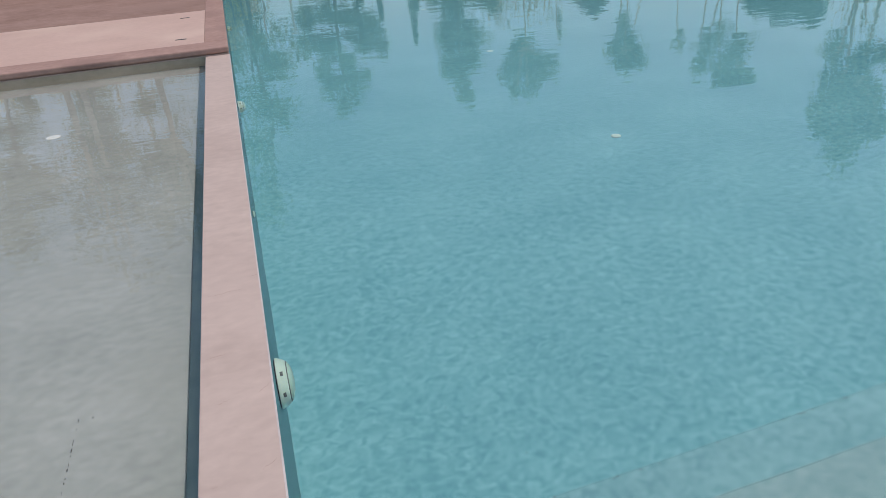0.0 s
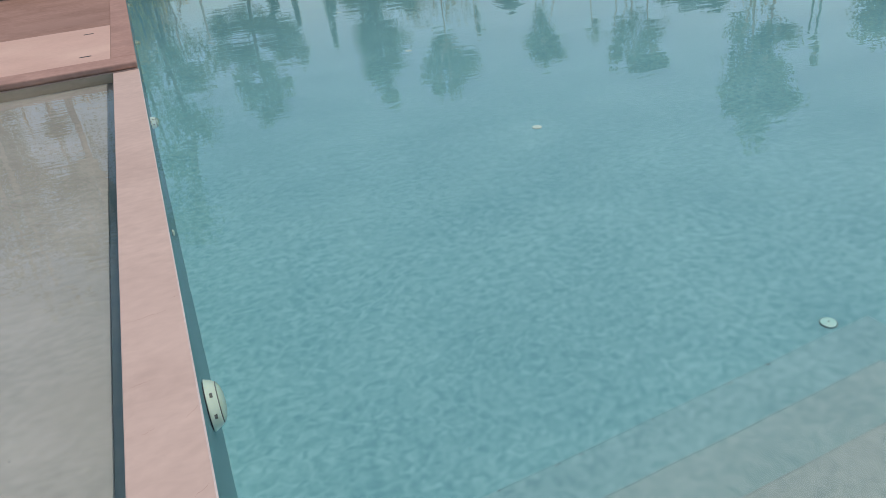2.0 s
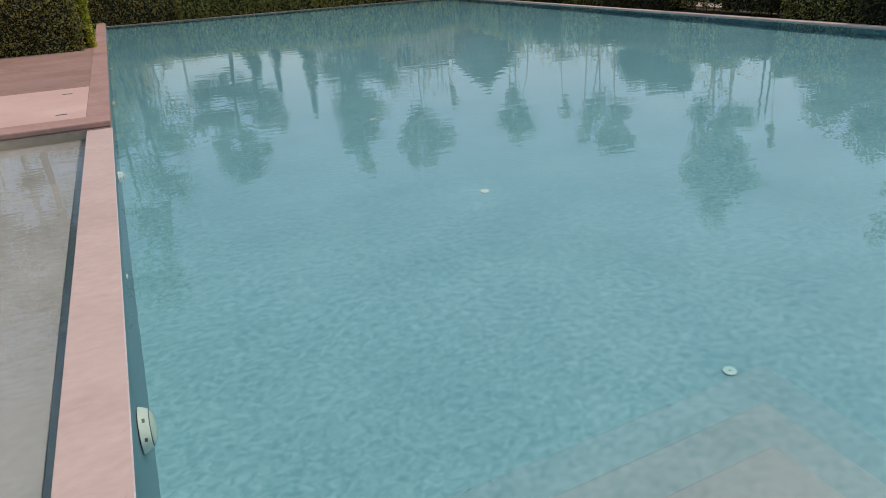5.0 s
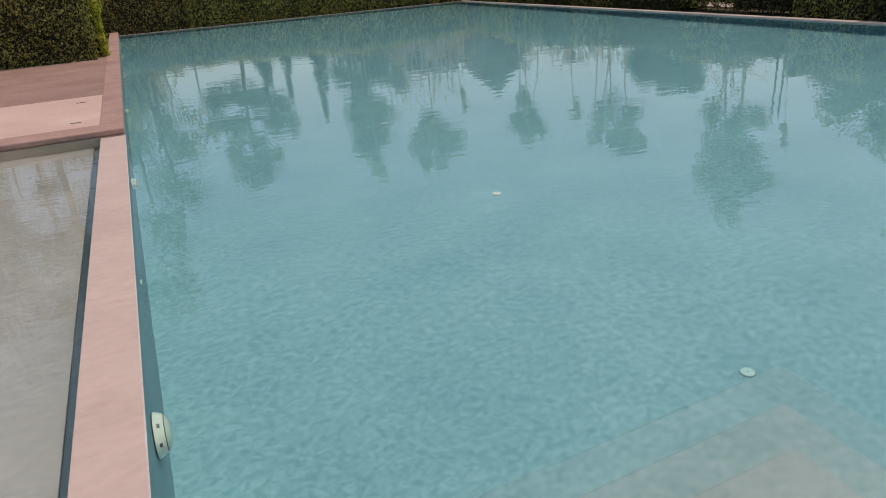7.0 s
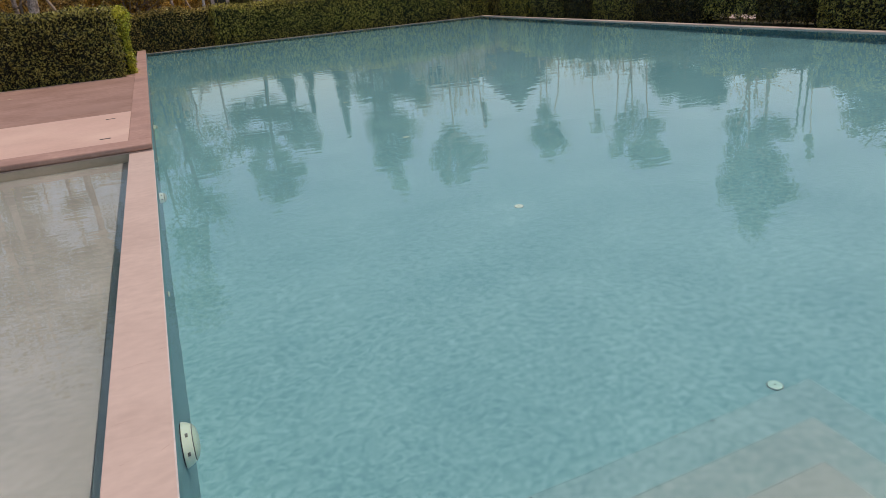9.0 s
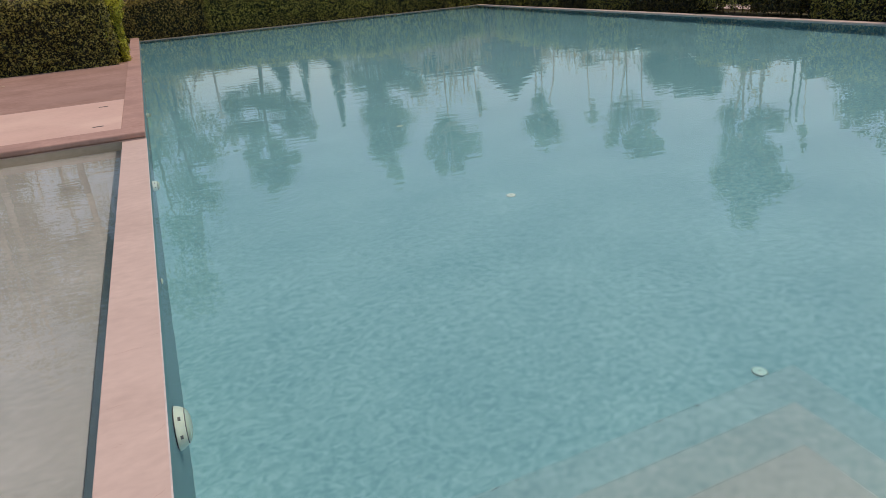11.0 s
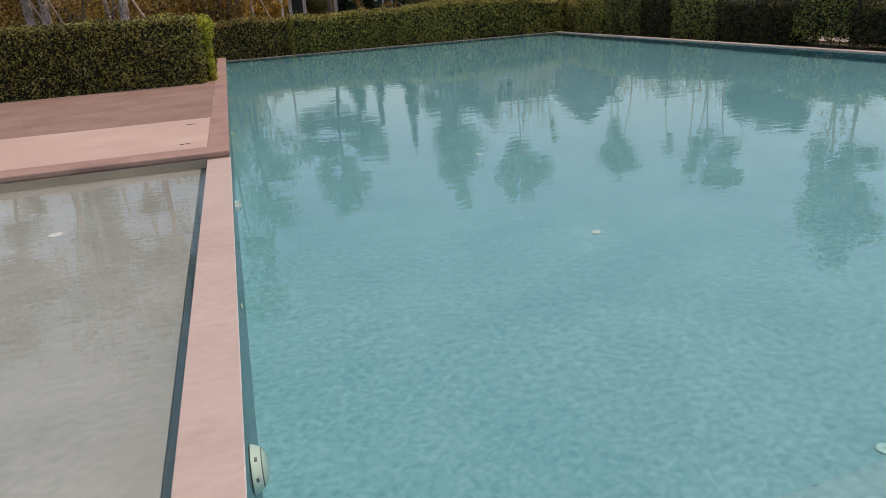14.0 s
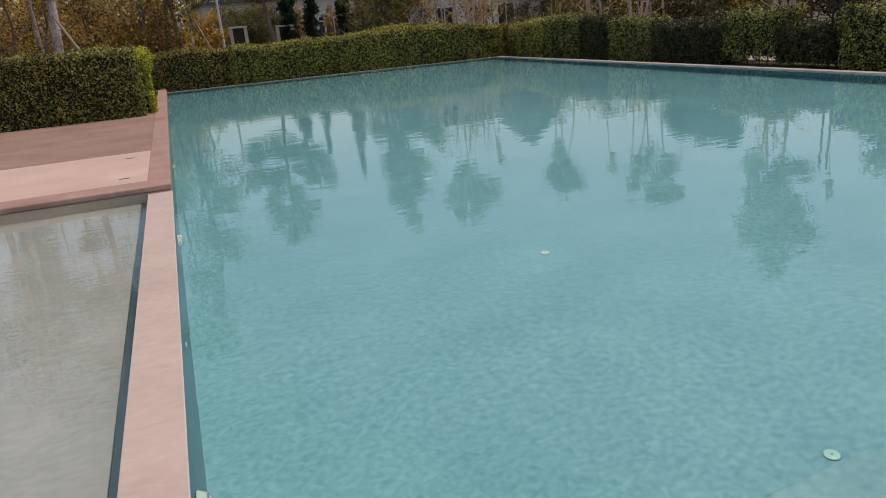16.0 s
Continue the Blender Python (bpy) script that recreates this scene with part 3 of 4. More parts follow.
# ---- trees ----
def tree(x, y, height, trunk_r, crown, mat, rng, n_leaf=5000, bark=None, kind="broad", stems=1, clear=0.35, label="tree with thin spreading crown", leaf=0.09, lean=0.008):
    """crown: (radius, height) of the leafy part; clear: bare share of the height."""
    top = tagged(new("tree"), label, "tree", "trees behind the hedges")
    top.location = (x, y, -0.08)
    bark = bark or M_BARK
    crad, ch = crown
    clumps = []
    for s in range(stems):
        bm = bmesh.new()
        off = Vector((rng.normal() * 0.2, rng.normal() * 0.2, 0)) if stems > 1 else Vector()
        drift = Vector((rng.normal() * lean, rng.normal() * lean, 0)) * height
        if stems > 1:
            drift += off * 1.5
        N = 7
        top_z = height * (0.96 if kind != "broad" else 0.86)
        pts = [off + drift * (i / N) ** 1.3 + Vector((rng.normal() * 0.04, rng.normal() * 0.04, top_z * i / N)) for i in range(N + 1)]
        r0 = trunk_r / (1 if stems == 1 else 1.5)
        tube(bm, pts, [r0 * (1.25 if i == 0 else 1 - 0.86 * i / N) for i in range(N + 1)], 9)
        part("trunk", bm, bark, top)
        if kind == "broad":
            nb = 15 if stems == 1 else 9
            for b in range(nb):
                t = clear + (0.92 - clear) * (b + rng.random() * 0.7) / nb
                i = min(N - 1, int(t * N))
                p0 = pts[i].lerp(pts[i + 1], t * N - i)
                a = rng.uniform(0, 2 * math.pi)
                reach = crad * rng.uniform(0.55, 1.0)
                p2 = p0 + Vector((math.cos(a) * reach, math.sin(a) * reach, ch * rng.uniform(0.15, 0.4)))
                p2.z = min(p2.z, height * 0.97)
                p1 = p0.lerp(p2, 0.5) + Vector((0, 0, -0.1 * reach))
                bm = bmesh.new()
                rr = r0 * (1 - 0.8 * t) * 0.5
                tube(bm, [p0, p1, p2], [rr, rr * 0.6, rr * 0.2], 6)
                part("limb", bm, bark, top)
                for q, e in ((p2, 0.30), (p1.lerp(p2, 0.5), 0.26), (p2 + Vector((rng.normal(), rng.normal(), rng.normal() * 0.6)) * crad * 0.3, 0.24)):
                    clumps.append((q, crad * e * rng.uniform(0.7, 1.2)))
            clumps.append((pts[-1] + Vector((0, 0, height * 0.08)), crad * 0.4))
            for b in range(6):
                q = pts[-1].lerp(pts[int(N * clear) + 1], rng.random() * 0.8)
                clumps.append((q + Vector((rng.normal(), rng.normal(), rng.normal())) * crad * 0.25, crad * rng.uniform(0.25, 0.4)))
        elif kind == "cone":
            for i in range(60):
                t = clear + (1.0 - clear) * (i + rng.random()) / 60
                w = crad * min(1.0, (1.02 - t) / (1 - clear) * 1.7)
                a = rng.uniform(0, 2 * math.pi)
                clumps.append((Vector((math.cos(a) * w * 0.5, math.sin(a) * w * 0.5, height * t)) + drift * t, max(0.12, w * 0.55)))
    if n_leaf and clumps:
        vol = np.array([c[1] ** 2 for c in clumps])
        pick = rng.choice(len(clumps), n_leaf, p=vol / vol.sum())
        ctr = np.array([tuple(c[0]) for c in clumps])[pick]
        rad = np.array([c[1] for c in clumps])[pick]
        d = rng.normal(size=(n_leaf, 3))
        d /= np.linalg.norm(d, axis=1, keepdims=True)
        d[:, 2] *= 0.75
        pts = ctr + d * (rad * (rng.random(n_leaf) ** 0.6 + (rng.random(n_leaf) < 0.2) * 0.5))[:, None]
        leaves("crown", pts, leaf, rng, mat, top)
    return top


def polar(az, dist):
    """A place by bearing (degrees clockwise from the divider's line) and distance from the pool's near corner."""
    return 0.2 + dist * math.sin(radians(az)), dist * math.cos(radians(az))


def rise(el, dist):
    """The height of a top whose mirror image stands el degrees below the horizon."""
    return dist * math.tan(radians(el)) - 1.75


def crowned(az, d, stems, lobes, mat, rng, label, bark=None, r=0.11, fill=1.0, leaf=0.05, clumps=13):
    """A tree from its trunks and crown lobes. stems: (bearing at the foot, bearing at the fork, rise of the fork); lobes: (bearing, rise, radius in degrees, density)."""
    x0, y0 = polar(az, d)
    top = tagged(new("tree"), label, "tree", "trees behind the hedges")
    top.location = (x0, y0, -0.08)
    across = Vector((math.cos(radians(az)), -math.sin(radians(az)), 0))
    away = Vector((math.sin(radians(az)), math.cos(radians(az)), 0))

    def spot(a, el):
        return across * (d * math.tan(radians(a - az))) + Vector((0, 0, rise(el, d)))
    forks = []
    for a0, a1, el in stems:
        foot, fork = spot(a0, 0), spot(a1, el)
        foot.z = 0
        foot += away * rng.normal() * 0.15
        fork += away * rng.normal() * 0.3
        N = 7
        bend = across * rng.normal() * 0.14
        pts = [foot.lerp(fork, i / N) + bend * math.sin(math.pi * i / N) + (across * rng.normal() + away * rng.normal()) * 0.025 for i in range(N + 1)]
        bm = bmesh.new()
        tube(bm, pts, [r * (1.3 if i == 0 else 1 - 0.55 * i / N) for i in range(N + 1)], 8)
        part("trunk", bm, bark or M_BARK, top)
        forks += pts[3:]
    pts, sizes = [], []
    for a, el, deg, dense in lobes:
        c, rad = spot(a, el), d * math.tan(radians(deg * 1.32))
        for k in range(clumps):
            v = Vector((rng.normal(), rng.normal(), rng.normal() * 1.2))
            q = c + v.normalized() * rad * rng.uniform(0.1, 0.8)
            near = min(forks, key=lambda p: (p - q).length + max(0, p.z - q.z) * 2)
            mid = near.lerp(q, 0.5) + Vector((0, 0, -0.08)) * (q - near).length
            bm = bmesh.new()
            tube(bm, [near, mid, q], [r * 0.38, r * 0.22, r * 0.08], 5)
            part("limb", bm, bark or M_BARK, top)
            e = rad * rng.uniform(0.42, 0.70)
            n = int(dense * fill * 310 * e * e * (0.07 / leaf) ** 2) + 12
            g = rng.normal(size=(n, 3))
            g *= (rng.random(n) ** 0.45 / np.linalg.norm(g, axis=1))[:, None]
            g[:, 2] *= 1.1
            pts.append(np.array(q) + g * e)
            u = rng.random((n // 4 + 3, 1)) ** 0.7
            pts.append(np.array(mid) * (1 - u) + np.array(q) * u + rng.uniform(-1, 1, size=(len(u), 3)) * e * 0.45)
    leaves("crown", np.concatenate(pts), leaf, rng, mat, top)
    return top


rng = np.random.default_rng(23)
# three slim dark conifers
for az, d, el, w in ((9.45, 40, 10.8, 0.56), (11.2, 41, 9.8, 0.48), (13.8, 39, 11.9, 0.50)):
    tree(*polar(az, d), rise(el, d), 0.12, (w, 5), M_PINE, rng, 6500, kind="cone", clear=0.04, label="slim dark green conifer", leaf=0.08, lean=0.0)
# trees whose crowns stand clear above the hedges
crowned(0.6, 29, [(0.0, 1.3, 17), (1.0, 0.4, 13), (-1.2, -1.0, 16)],
        [(-1.2, 12, 1.4, 0.5), (1.4, 10.5, 1.2, 0.5), (2.4, 12.5, 1.3, 0.5), (0.4, 15, 1.7, 0.5), (2.0, 16, 1.4, 0.4), (-0.6, 18.5, 1.5, 0.45), (-0.9, 23.5, 1.9, 0.7)],
        M_OLIVE, rng, "tall slender tree with thin leaning stems and sparse crown", M_BARK, 0.10, 1.0, 0.055)
crowned(7.6, 36, [(8.3, 7.6, 14)],
        [(5.2, 9.4, 1.0, 0.9), (6.9, 9.2, 0.9, 0.9), (8.6, 9.6, 1.0, 0.8), (10.6, 10.2, 1.0, 0.9), (5.0, 11.2, 0.8, 0.6), (6.6, 11.6, 1.0, 0.9), (9.6, 11.7, 0.9, 0.8), (11.0, 12.0, 0.6, 0.5),
         (8.0, 13.0, 0.9, 0.9), (6.0, 13.6, 0.9, 0.6), (9.6, 14.0, 0.6, 0.4), (6.6, 14.8, 1.0, 0.6), (8.2, 15.0, 1.0, 0.6), (7.4, 16.1, 0.85, 0.5)],
        M_OLIVE, rng, "broad olive green tree with airy spreading crown", M_BARK, 0.12)
crowned(17.2, 37, [(17.1, 17.3, 13), (16.0, 16.2, 10)],
        [(15.6, 8.6, 0.9, 0.8), (17.0, 9.0, 1.2, 1.0), (18.4, 8.2, 1.3, 1.0), (19.9, 9.0, 1.1, 0.8), (16.5, 11.5, 1.3, 1.2), (18.4, 11.6, 1.2, 1.0), (16.8, 14.0, 1.15, 1.1), (18.2, 13.6, 0.9, 0.6), (17.6, 16.2, 0.9, 0.7)],
        M_OLIVE, rng, "olive green tree with tall narrow crown", M_BARK, 0.12)
crowned(22.7, 35, [(22.5, 22.7, 12.2), (23.5, 22.8, 11)],
        [(22.4, 12.9, 0.9, 1.0), (21.4, 14.2, 1.0, 0.8), (23.0, 14.3, 1.1, 0.9), (24.4, 14.2, 0.95, 0.6), (21.9, 15.9, 0.9, 0.7), (23.2, 15.7, 0.8, 0.4)],
        M_OLIVE, rng, "pale-stemmed tree with high leafy crown", M_BARK_PALE, 0.07)
crowned(24.9, 34, [(24.3, 25.2, 11.8)], [(25.4, 11.6, 0.4, 0.5), (25.3, 10.6, 0.35, 0.4)], M_OLIVE, rng, "thin bare-stemmed young tree", M_BARK_PALE, 0.035, clumps=6)
crowned(30.5, 34, [(29.8, 29.9, 12), (30.5, 30.5, 12.5), (31.3, 31.0, 12)],
        [(30.2, 11.0, 0.8, 0.35), (30.6, 12.3, 0.9, 0.5), (29.8, 13.4, 0.85, 0.8), (31.2, 13.5, 0.95, 0.9), (30.6, 14.3, 0.7, 0.9)],
        M_OLIVE, rng, "pale multi-stemmed tree with small high crown", M_BARK_PALE, 0.045)
crowned(34.5, 38, [(34.4, 34.5, 12.6)], [(34.5, 12.6, 0.55, 0.5), (34.6, 11.8, 0.4, 0.3)], M_OLIVE, rng, "thin bare-stemmed young tree", M_BARK_PALE, 0.035, clumps=6)
crowned(37.8, 33, [(37.2, 36.6, 13.5), (37.6, 37.6, 14), (38.4, 38.8, 13.5), (36.7, 36.0, 12.5)],
        [(36.2, 14.3, 0.75, 0.6), (37.6, 14.8, 0.8, 0.8), (39.0, 14.7, 0.8, 1.2), (39.9, 14.9, 0.5, 0.9), (36.6, 13.0, 0.9, 0.4), (38.2, 13.6, 0.9, 0.5), (37.2, 12.0, 1.1, 0.25), (39.0, 12.6, 0.9, 0.3)],
        M_OLIVE, rng, "pale multi-stemmed tree with flat high crown", M_BARK_PALE, 0.045)
crowned(41.3, 44, [(41.0, 41.0, 7), (43.0, 43.0, 7)],
        [(39.6, 8.6, 1.2, 1.6), (41.0, 9.4, 1.3, 1.6), (42.6, 9.6, 1.4, 1.8), (43.4, 10.3, 0.9, 1.4), (40.2, 9.8, 0.8, 1.2)],
        M_PINE, rng, "dense broad dark tree", M_BARK, 0.14, 1.2, 0.06)
crowned(47.0, 28, [(46.0, 46.2, 14), (47.1, 47.2, 14.5), (45.4, 45.6, 12.5)],
        [(45.2, 12.9, 1.0, 0.7), (46.9, 13.6, 1.2, 0.9), (48.6, 13.2, 0.9, 0.45), (45.6, 15.8, 1.5, 1.2), (47.8, 15.9, 1.5, 1.0), (45.3, 17.7, 1.3, 1.1), (47.2, 18.2, 1.6, 1.3), (49.0, 17.8, 1.2, 0.9), (47.0, 20.0, 1.0, 0.7)],
        M_OLIVE, rng, "tall tree with dense round high crown", M_BARK_PALE, 0.075)
crowned(50.4, 30, [(50.3, 50.4, 13.2)], [(50.4, 13.7, 0.45, 0.5), (50.5, 14.6, 0.35, 0.3)], M_OLIVE, rng, "thin bare-stemmed young tree", M_BARK_PALE, 0.035, clumps=6)
crowned(60.0, 25, [(57.5, 57.0, 11), (62.0, 62.0, 14)],
        [(53.0, 9.6, 1.5, 1.6), (54.2, 11.6, 1.6, 1.6), (56.8, 10.0, 2.4, 1.8), (57.4, 12.8, 1.9, 1.6), (60.5, 10.5, 2.6, 1.8), (61.0, 14.0, 2.0, 1.5), (64.5, 11.0, 3.0, 1.8), (65.0, 15.5, 2.6, 1.5),
         (59.6, 17.2, 1.2, 0.7), (59.8, 20.2, 1.4, 0.8), (62.4, 19.8, 1.8, 0.8), (66.0, 20.5, 2.4, 0.9)],
        M_OLIVE, rng, "large dense dark green tree", M_BARK, 0.20, 1.0, 0.06, 12)
# yellowing trees and shrubs over the left hedge
for az, d, h, cr in ((-12.5, 27, 4.2, 2.0), (-9.5, 31, 4.6, 2.2), (-5.2, 28, 4.2, 2.0), (-2.6, 31, 4.3, 1.9), (-0.4, 30, 2.5, 1.2), (2.9, 33, 1.9, 0.7), (3.6, 45, 3.1, 1.0), (7.2, 50, 3.3, 1.0), (-16, 30, 4.6, 2.4), (-1.0, 38, 4.6, 2.0), (-7.4, 35, 4.8, 2.2)):
    tree(*polar(az, d), h, 0.10, (cr, h * 0.6), M_RUST if az in (-12.5, -5.2, -1.0) else M_YELLOW, rng, 11000, M_BARK, "broad", 2, 0.12, "yellowing leafy tree behind the hedge", 0.052)
# big staked trunks
crowned(-7.0, 23.5, [(-7.1, -6.5, 16.5)], [(-6.6, 21, 1.8, 0.4), (-8.6, 18.5, 1.6, 0.35), (-5.6, 24, 2.2, 0.5), (-8.0, 14.0, 0.7, 0.5), (-9.2, 22.5, 2.0, 0.4)],
        M_OLIVE, rng, "large pale-barked tree with mottled trunk", M_BARK_MOTTLED, 0.17, 1.0, 0.08)
crowned(-11.6, 27, [(-11.0, -11.4, 13.5), (-12.4, -12.3, 12)],
        [(-10.9, 12.4, 0.8, 0.9), (-12.1, 13.2, 1.0, 0.9), (-11.0, 14.6, 1.1, 0.7), (-12.6, 15.6, 1.3, 0.5), (-10.4, 17.4, 1.5, 0.4), (-13.0, 18.6, 1.6, 0.4), (-11.5, 20.5, 1.6, 0.35)],
        M_OLIVE, rng, "olive green tree behind the clipped hedge", M_BARK, 0.10)
crowned(-16.5, 26, [(-15.6, -15.7, 13), (-17.6, -17.4, 15)],
        [(-15.6, 12.4, 0.8, 0.8), (-16.9, 14.2, 1.3, 0.6), (-18.4, 17.6, 1.9, 0.6), (-16.4, 18.6, 1.7, 0.4), (-19.2, 20.4, 2.0, 0.6)],
        M_OLIVE, rng, "olive green tree behind the clipped hedge", M_BARK, 0.10)
bm = bmesh.new()
x, y = polar(-7.0, 23.5)
tube(bm, [Vector((x + 1.4, y - 0.3, -0.1)), Vector((x + 0.12, y - 0.16, 2.6))], [0.04, 0.035], 8)
tagged(part("tree_stake", bm, M_STAKE), "weathered wooden stake propping a tree", "stake", "tree stakes")
for az, d, r, h in ((-11.9, 24.5, 0.16, 11.0), (-13.0, 24.0, 0.16, 10.5), (-8.0, 25.5, 0.09, 8.5), (2.2, 29.5, 0.08, 5.0)):
    x, y = polar(az, d)
    tree(x, y, h, r, (1.9, 4.0), M_OLIVE, rng, 500, M_BARK_MOTTLED, "broad", 1, 0.5, "pale-barked tree propped by wooden stakes", 0.09, 0.001)
    for s in (1,):
        bm = bmesh.new()
        tube(bm, [Vector((x + s * 1.1, y - 0.25, -0.1)), Vector((x + s * 0.12, y - 0.12, 2.4))], [0.035, 0.03], 8)
        tagged(part("tree_stake", bm, M_STAKE), "weathered wooden stake propping a tree", "stake", "tree stakes")
# bare-branched dark trees by the hedge corner
for az, d, h in ((-0.7, 28.6, 4.6), (0.4, 29.4, 4.2), (-9.2, 25.5, 5.2)):
    tree(*polar(az, d), h, 0.10, (1.5, 2.6), M_RUST, rng, 260, M_BARK, "broad", 3, 0.22, "dark bare-branched tree behind the hedge", 0.05)
# low dense shrubs behind the side hedge
for az, d in ((38, 34), (41.5, 33), (45, 34), (48.5, 33), (52, 32), (56, 30), (60, 29), (64, 28)):
    tree(*polar(az, d), rng.uniform(2.0, 2.5), 0.06, (1.4, 1.5), M_HEDGE_DARK, rng, 2600, M_BARK, "broad", 3, 0.08, "dense shrub behind the side hedge", 0.07)
# pale multi-stemmed trees just behind the far hedge
for az, d, h in ((23.4, 31, 4.6), (24.3, 32, 4.4), (46.5, 25, 3.6), (36.6, 30, 3.4), (33.0, 31, 3.2)):
    tree(*polar(az, d), h, 0.15, (0.9, 1.4), M_RUST, rng, 350, M_BARK_PALE, "broad", 3, 0.25, "pale bare-branched multi-stemmed tree", 0.06)
# dark leafy young trees between the far hedge and the houses
for az, d, h, cr, mat, n in ((7.3, 46, 3.1, 1.6, M_OLIVE, 11000), (6.3, 52, 3.4, 1.8, M_OLIVE, 9000), (4.9, 54, 3.5, 1.4, M_RUST, 6000), (8.5, 50, 3.3, 1.2, M_OLIVE, 6000), (10.4, 47, 3.1, 0.6, M_RUST, 2200), (12.9, 46, 3.1, 0.5, M_RUST, 1800), (14.9, 44, 3.3, 0.9, M_RUST, 3000), (16.2, 47, 3.6, 1.0, M_OLIVE, 5000), (18.3, 42, 3.8, 1.2, M_OLIVE, 6000),
                             (15.3, 35, 3.3, 0.9, M_OLIVE, 2600), (17.0, 36, 3.7, 1.0, M_OLIVE, 3000), (19.4, 37, 3.1, 0.8, M_RUST, 1700), (21.9, 31.5, 4.6, 0.9, M_RUST, 500),
                             (25.3, 36, 3.3, 1.0, M_RUST, 1900), (28.2, 34, 3.6, 1.0, M_HEDGE_DARK, 2200), (31.2, 35, 3.3, 0.9, M_RUST, 1700), (34.5, 34, 3.5, 1.1, M_HEDGE_DARK, 2400)):
    tree(*polar(az, d), h, 0.09, (cr, h * 0.6), mat, rng, n, M_BARK if n > 1000 else M_BARK_PALE, "broad", 2, 0.22, "thin dark-leaved young tree behind the far hedge", 0.055)
# belt of trees behind
for k in range(34):
    az = -22 + 2.8 * k + rng.uniform(-0.8, 0.8)
    d = rng.uniform(54, 66) if not 2.5 < az < 16 else rng.uniform(70, 76)
    tree(*polar(az, d), max(2.6, rise(rng.uniform(4.6, 6.4), d)), 0.16, (2.6, 3.6), M_OLIVE if k % 4 else M_YELLOW, rng, 5000, M_BARK, "broad", 1, 0.10, "distant green tree in a belt of trees", 0.13)
for k in range(16):
    az = 5 + 3.3 * k + rng.uniform(-1, 1)
    if 4 < az < 25.5:
        continue
    d = rng.uniform(31, 40)
    tree(*polar(az, d), rise(rng.uniform(5.2, 6.6), d), 0.07, (1.0, 1.4), M_OLIVE if k % 3 else M_YELLOW, rng, 2200, M_BARK, "broad", 2, 0.35, "small leafy tree behind the hedge", 0.055)


# ---- houses ----
def house(az, d, w, dep, eaves, roof_h, wall_mat, turn, label):
    top = tagged(new("house"), label, "house")
    x, y = polar(az, d)
    top.matrix_world = pose(x, y, -0.08, 0, 0, turn)
    part("wall", box((-w / 2, -dep / 2, 0), (w / 2, dep / 2, eaves)), wall_mat, top)
    bm = bmesh.new()
    o = 0.5
    a = [bm.verts.new((sx * (w / 2 + o), sy * (dep / 2 + o), eaves - 0.1)) for sx, sy in ((-1, -1), (1, -1), (1, 1), (-1, 1))]
    b = [bm.verts.new((0, sy * (dep / 2 + o), eaves + roof_h)) for sy in (-1, 1)]
    for f in ((a[0], a[1], b[0]), (a[1], a[2], b[1], b[0]), (a[2], a[3], b[1]), (a[3], a[0], b[0], b[1]), (a[3], a[2], a[1], a[0])):
        bm.faces.new(f)
    part("roof", bm, M_ROOF, top)
    n = max(2, int(w / 2.6))
    for st in range(2 if eaves > 4.5 else 1):
        for i in range(n):
            wx, wz = -w / 2 + w * (i + 0.5) / n, 0.9 + st * 3.0
            win = part("window", box((wx - 0.65, -dep / 2 - 0.05, wz), (wx + 0.65, -dep / 2 + 0.05, wz + 1.5), 0.01), M_FRAME, top)
            for s in (-1, 1):
                part("pane", box((wx + s * 0.31 - 0.27, -dep / 2 - 0.06, wz + 0.07), (wx + s * 0.31 + 0.27, -dep / 2 - 0.052, wz + 1.43)), M_PANE, win)
    part("door", box((w * 0.33, -dep / 2 - 0.06, 0), (w * 0.33 + 0.9, -dep / 2 - 0.01, 2.05), 0.01), M_FRAME, top)
    return top


house(27.1, 58, 6.4, 8, 4.0, 4.4, M_WALL, -14, "cream rendered house with steep grey gable roof")
house(21.9, 50, 4.6, 6, 4.8, 0.5, M_STUCCO, -6, "pale pink rendered two-storey house with low roof")
house(6.0, 62, 7.0, 8, 4.2, 0.5, M_WALL_WHITE, 4, "white rendered house with grey gable roof")
house(33.8, 60, 6.0, 8, 3.4, 1.4, M_WALL, -24, "cream rendered house with grey gable roof")
villa = house(11.8, 56, 8.5, 9, 3.9, 0.4, M_STUCCO, 0, "pale rendered house with grey gable roof and arched window")
bm = bmesh.new()
arch = [Vector((-0.67 + 0.46 * math.cos(a), -4.56, 2.25 + 0.46 * math.sin(a))) for a in (math.pi * i / 12 for i in range(13))]
tube(bm, [arch[0] - Vector((0, 0, 1.3))] + arch + [arch[-1] - Vector((0, 0, 1.3))], [0.06] * 15, 6)
tube(bm, [Vector((-0.67, -4.56, 0.95)), Vector((-0.67, -4.56, 2.7))], [0.04, 0.04], 6)
tube(bm, [Vector((-1.13, -4.56, 2.2)), Vector((-0.21, -4.56, 2.2))], [0.04, 0.04], 6)
arched = part("arched_window", bm, M_FRAME, villa, "white arched window frame")
part("pane", box((-1.12, -4.54, 0.95), (-0.22, -4.51, 2.6), 0.0), M_PANE, arched)


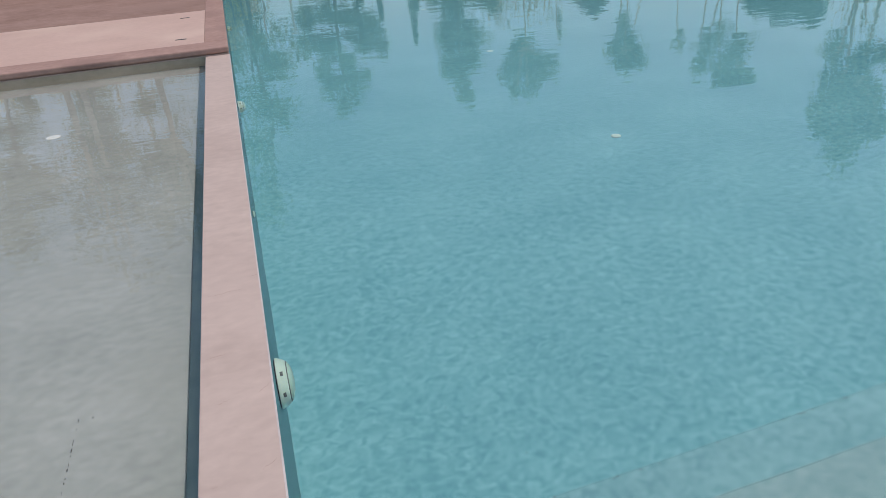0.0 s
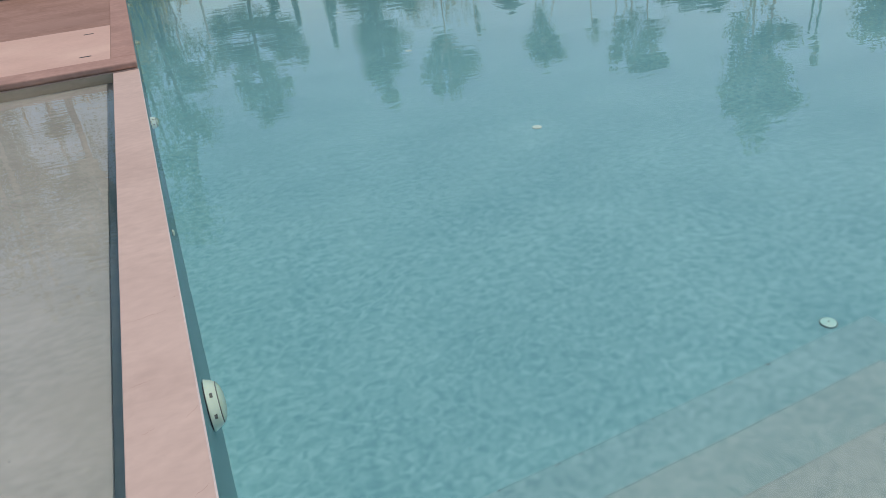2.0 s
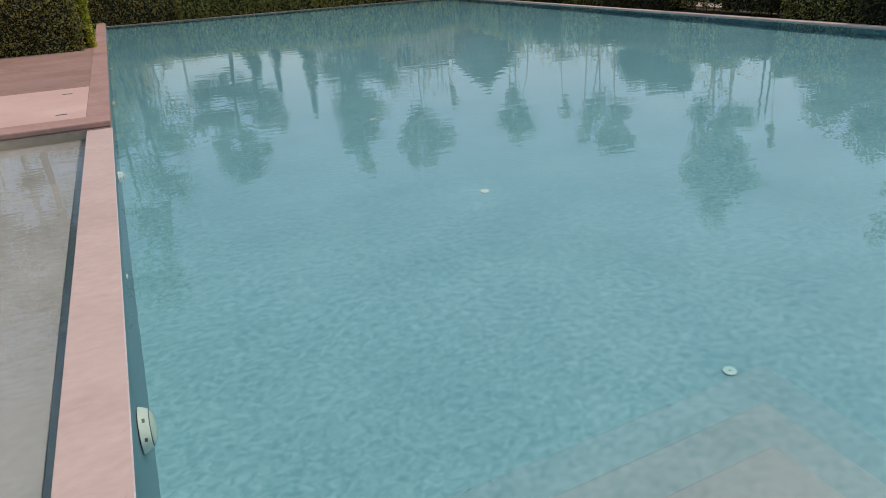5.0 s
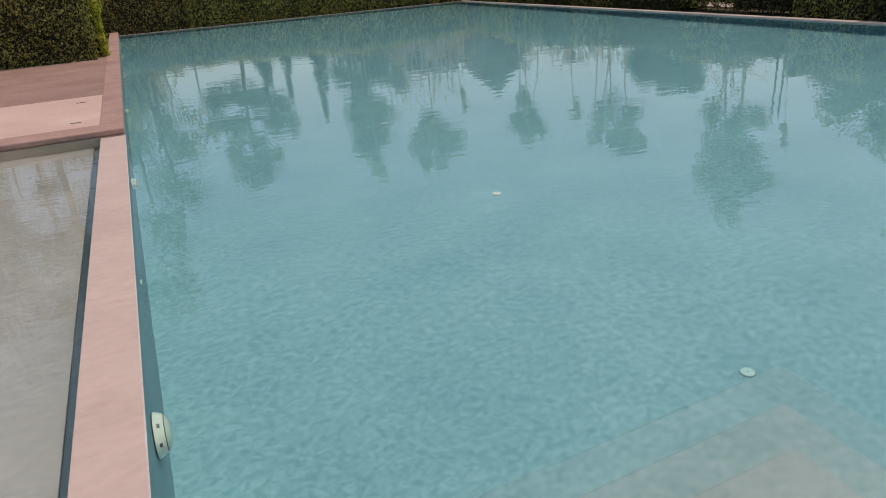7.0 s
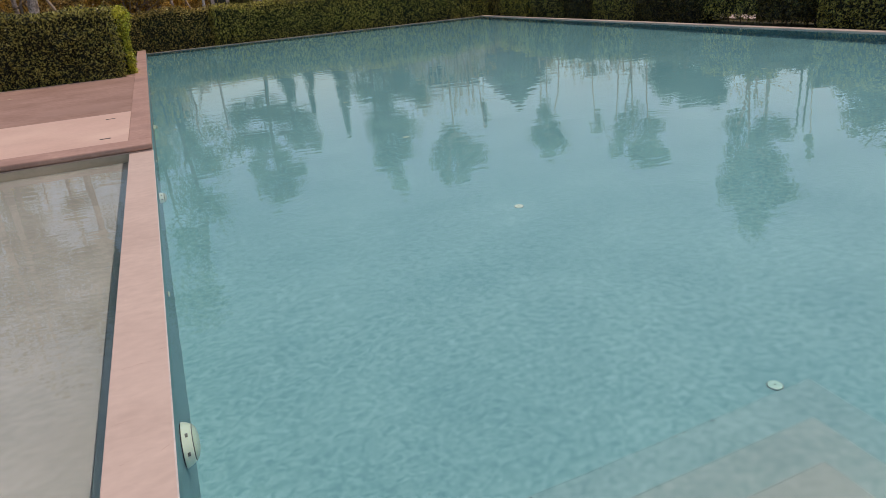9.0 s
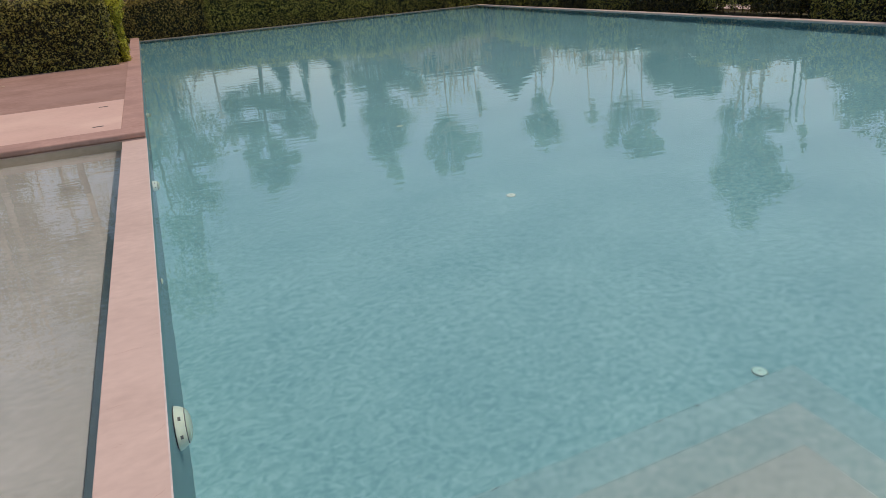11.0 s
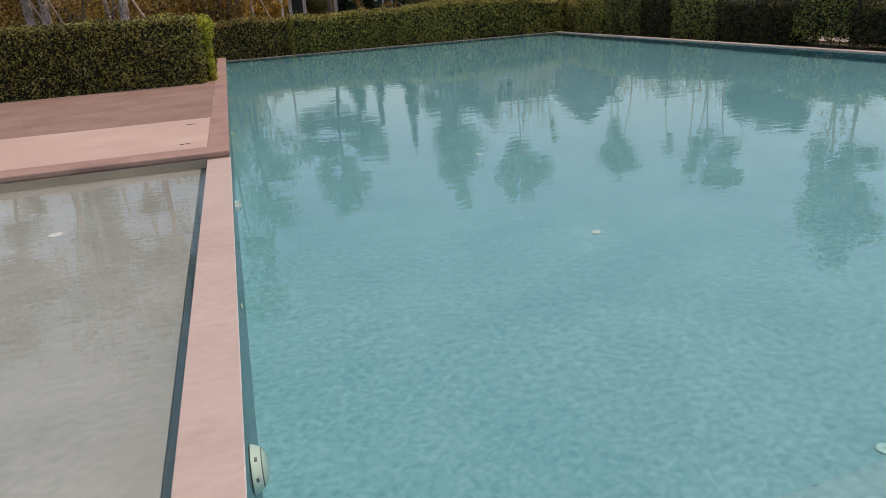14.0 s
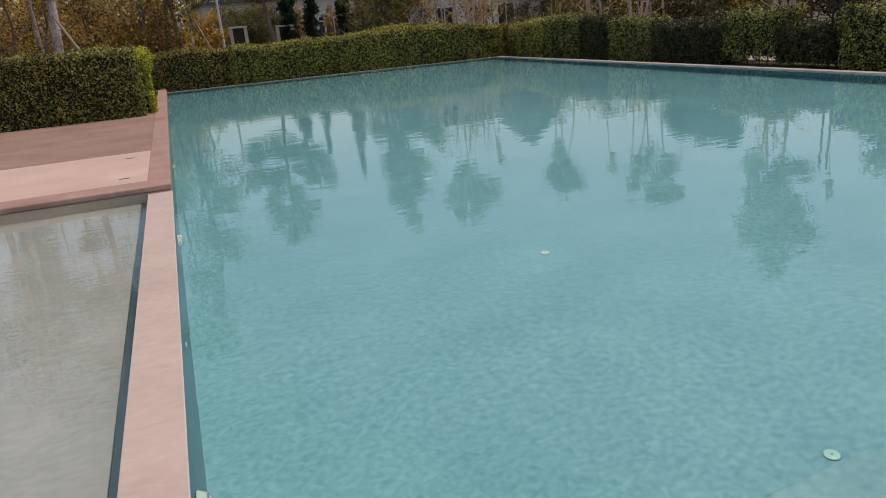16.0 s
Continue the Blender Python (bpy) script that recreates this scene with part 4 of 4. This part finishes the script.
# ---- small things beyond the hedge ----
def gate(az, d, w, h):
    x, y = polar(az, d)
    top = tagged(new("gate_frame"), "pale pink concrete gate frame with dark door", "gate")
    top.matrix_world = pose(x, y, -0.08, 0, 0, -az)
    for s in (-1, 1):
        part("post", box((s * w / 2 - 0.09, -0.09, 0), (s * w / 2 + 0.09, 0.09, h), 0.015), M_STUCCO, top)
    part("lintel", box((-w / 2 - 0.12, -0.12, h), (w / 2 + 0.12, 0.12, h + 0.09), 0.015), M_STUCCO, top)
    part("door", box((-w / 2 + 0.10, -0.03, 0.02), (w / 2 - 0.10, 0.03, h - 0.02), 0.01), M_DARK, top, "dark door leaf")


gate(5.5, 40, 0.76, 2.09)
gate(9.0, 40, 0.76, 1.98)


def car(x, y, turn, paint, label):
    top = tagged(new("car"), label, "car")
    top.matrix_world = pose(x, y, -0.05, 0, 0, turn)
    part("body", box((-2.1, -0.86, 0.28), (2.1, 0.86, 0.9), 0.12), paint, top)
    bm = box((-1.3, -0.76, 0.86), (1.1, 0.76, 1.46), 0.0)
    for v in bm.verts:
        if v.co.z > 1.2:
            v.co.x *= 0.72
            v.co.y *= 0.88
    bmesh.ops.bevel(bm, geom=bm.edges[:], offset=0.06, segments=2, affect="EDGES")
    part("cabin", bm, paint, top)
    for s in (-1, 1):
        part("side_window", box((-0.95, s * 0.735 - 0.012, 1.0), (0.8, s * 0.735 + 0.012, 1.34), 0.01, m=pose(0, 0, 0, s * 8)), M_PANE, top)
        for wx in (-1.3, 1.3):
            w = part("wheel", lathe([(0.0, -0.1), (0.31, -0.1), (0.33, -0.05), (0.33, 0.05), (0.31, 0.1), (0, 0.1)], 20, pose(wx, s * 0.78, 0.33, 90)), M_RUBBER, top)
            part("rim", lathe([(0.0, -0.105), (0.2, -0.105), (0.2, 0.105), (0, 0.105)], 14, pose(wx, s * 0.78, 0.33, 90)), M_FRAME, w)
    for s in (-1, 1):
        part("headlight", box((2.06, s * 0.6 - 0.15, 0.6), (2.115, s * 0.6 + 0.15, 0.74), 0.01), M_FRAME, top)


car(*polar(3.6, 47.5), 4, M_CAR, "dark parked car on the road")
car(*polar(10.2, 49.5), 2, M_CAR_WHITE, "white parked car on the road")


def lamp_post(az, d, h):
    x, y = polar(az, d)
    top = tagged(new("street_lamp"), "slim pale street lamp post", "street lamp")
    top.location = (x, y, -0.08)
    part("pole", lathe([(0.0, 0.0), (0.11, 0.0), (0.11, 0.25), (0.07, 0.3), (0.045, h), (0, h)], 12), M_FRAME, top)
    part("lamp_head", lathe([(0.0, h), (0.16, h), (0.2, h + 0.12), (0.05, h + 0.22), (0, h + 0.22)], 14), M_FRAME, top)


lamp_post(4.3, 34, 4.2)
for az, d, h, dx, rad, mat, lab in ((1.25, 40.0, 4.0, 0.06, 0.07, M_FRAME, "pale slim pole behind the hedge"), (1.50, 40.0, 3.9, 0.06, 0.07, M_FRAME, "pale slim pole behind the hedge"),
                                    (49.6, 17.5, 2.2, 0.01, 0.024, M_RUBBER, "dark slim post behind the side hedge"), (50.1, 17.5, 2.2, -0.01, 0.024, M_RUBBER, "dark slim post behind the side hedge")):
    x, y = polar(az, d)
    bm = bmesh.new()
    tube(bm, [Vector((x, y, -0.08)), Vector((x + dx, y, h))], [rad, rad * 0.9], 10)
    tagged(part("pole", bm, mat), lab, "pole", "poles behind the hedges")


# ---- fallen leaf ----
def fallen_leaf(x, y, z, size, turn, curl):
    """One dry leaf: a pointed oval blade with a raised midrib, curled at its sides."""
    bm = bmesh.new()
    rows = []
    for i in range(7):
        u = i / 6
        w = size * 0.32 * math.sin(math.pi * (0.06 + 0.9 * u)) ** 0.8
        rows.append([bm.verts.new((size * (u - 0.5), s * w, 0.004 + curl * size * abs(s) ** 1.6 + 0.1 * size * (u - 0.5) ** 2)) for s in (-1, -0.5, 0, 0.5, 1)])
    for a, b in zip(rows, rows[1:]):
        for j in range(4):
            bm.faces.new((a[j], b[j], b[j + 1], a[j + 1]))
    bmesh.ops.solidify(bm, geom=bm.faces[:], thickness=0.0012)
    ob = tagged(part("fallen_leaf", bm, M_LEAF_DRY), "dry pale yellow fallen leaf on brown paving", "leaf")
    ob.matrix_world = pose(x, y, z, 0, 0, turn)


fallen_leaf(-2.53, 15.61, 0.076, 0.09, 20, 0.06)
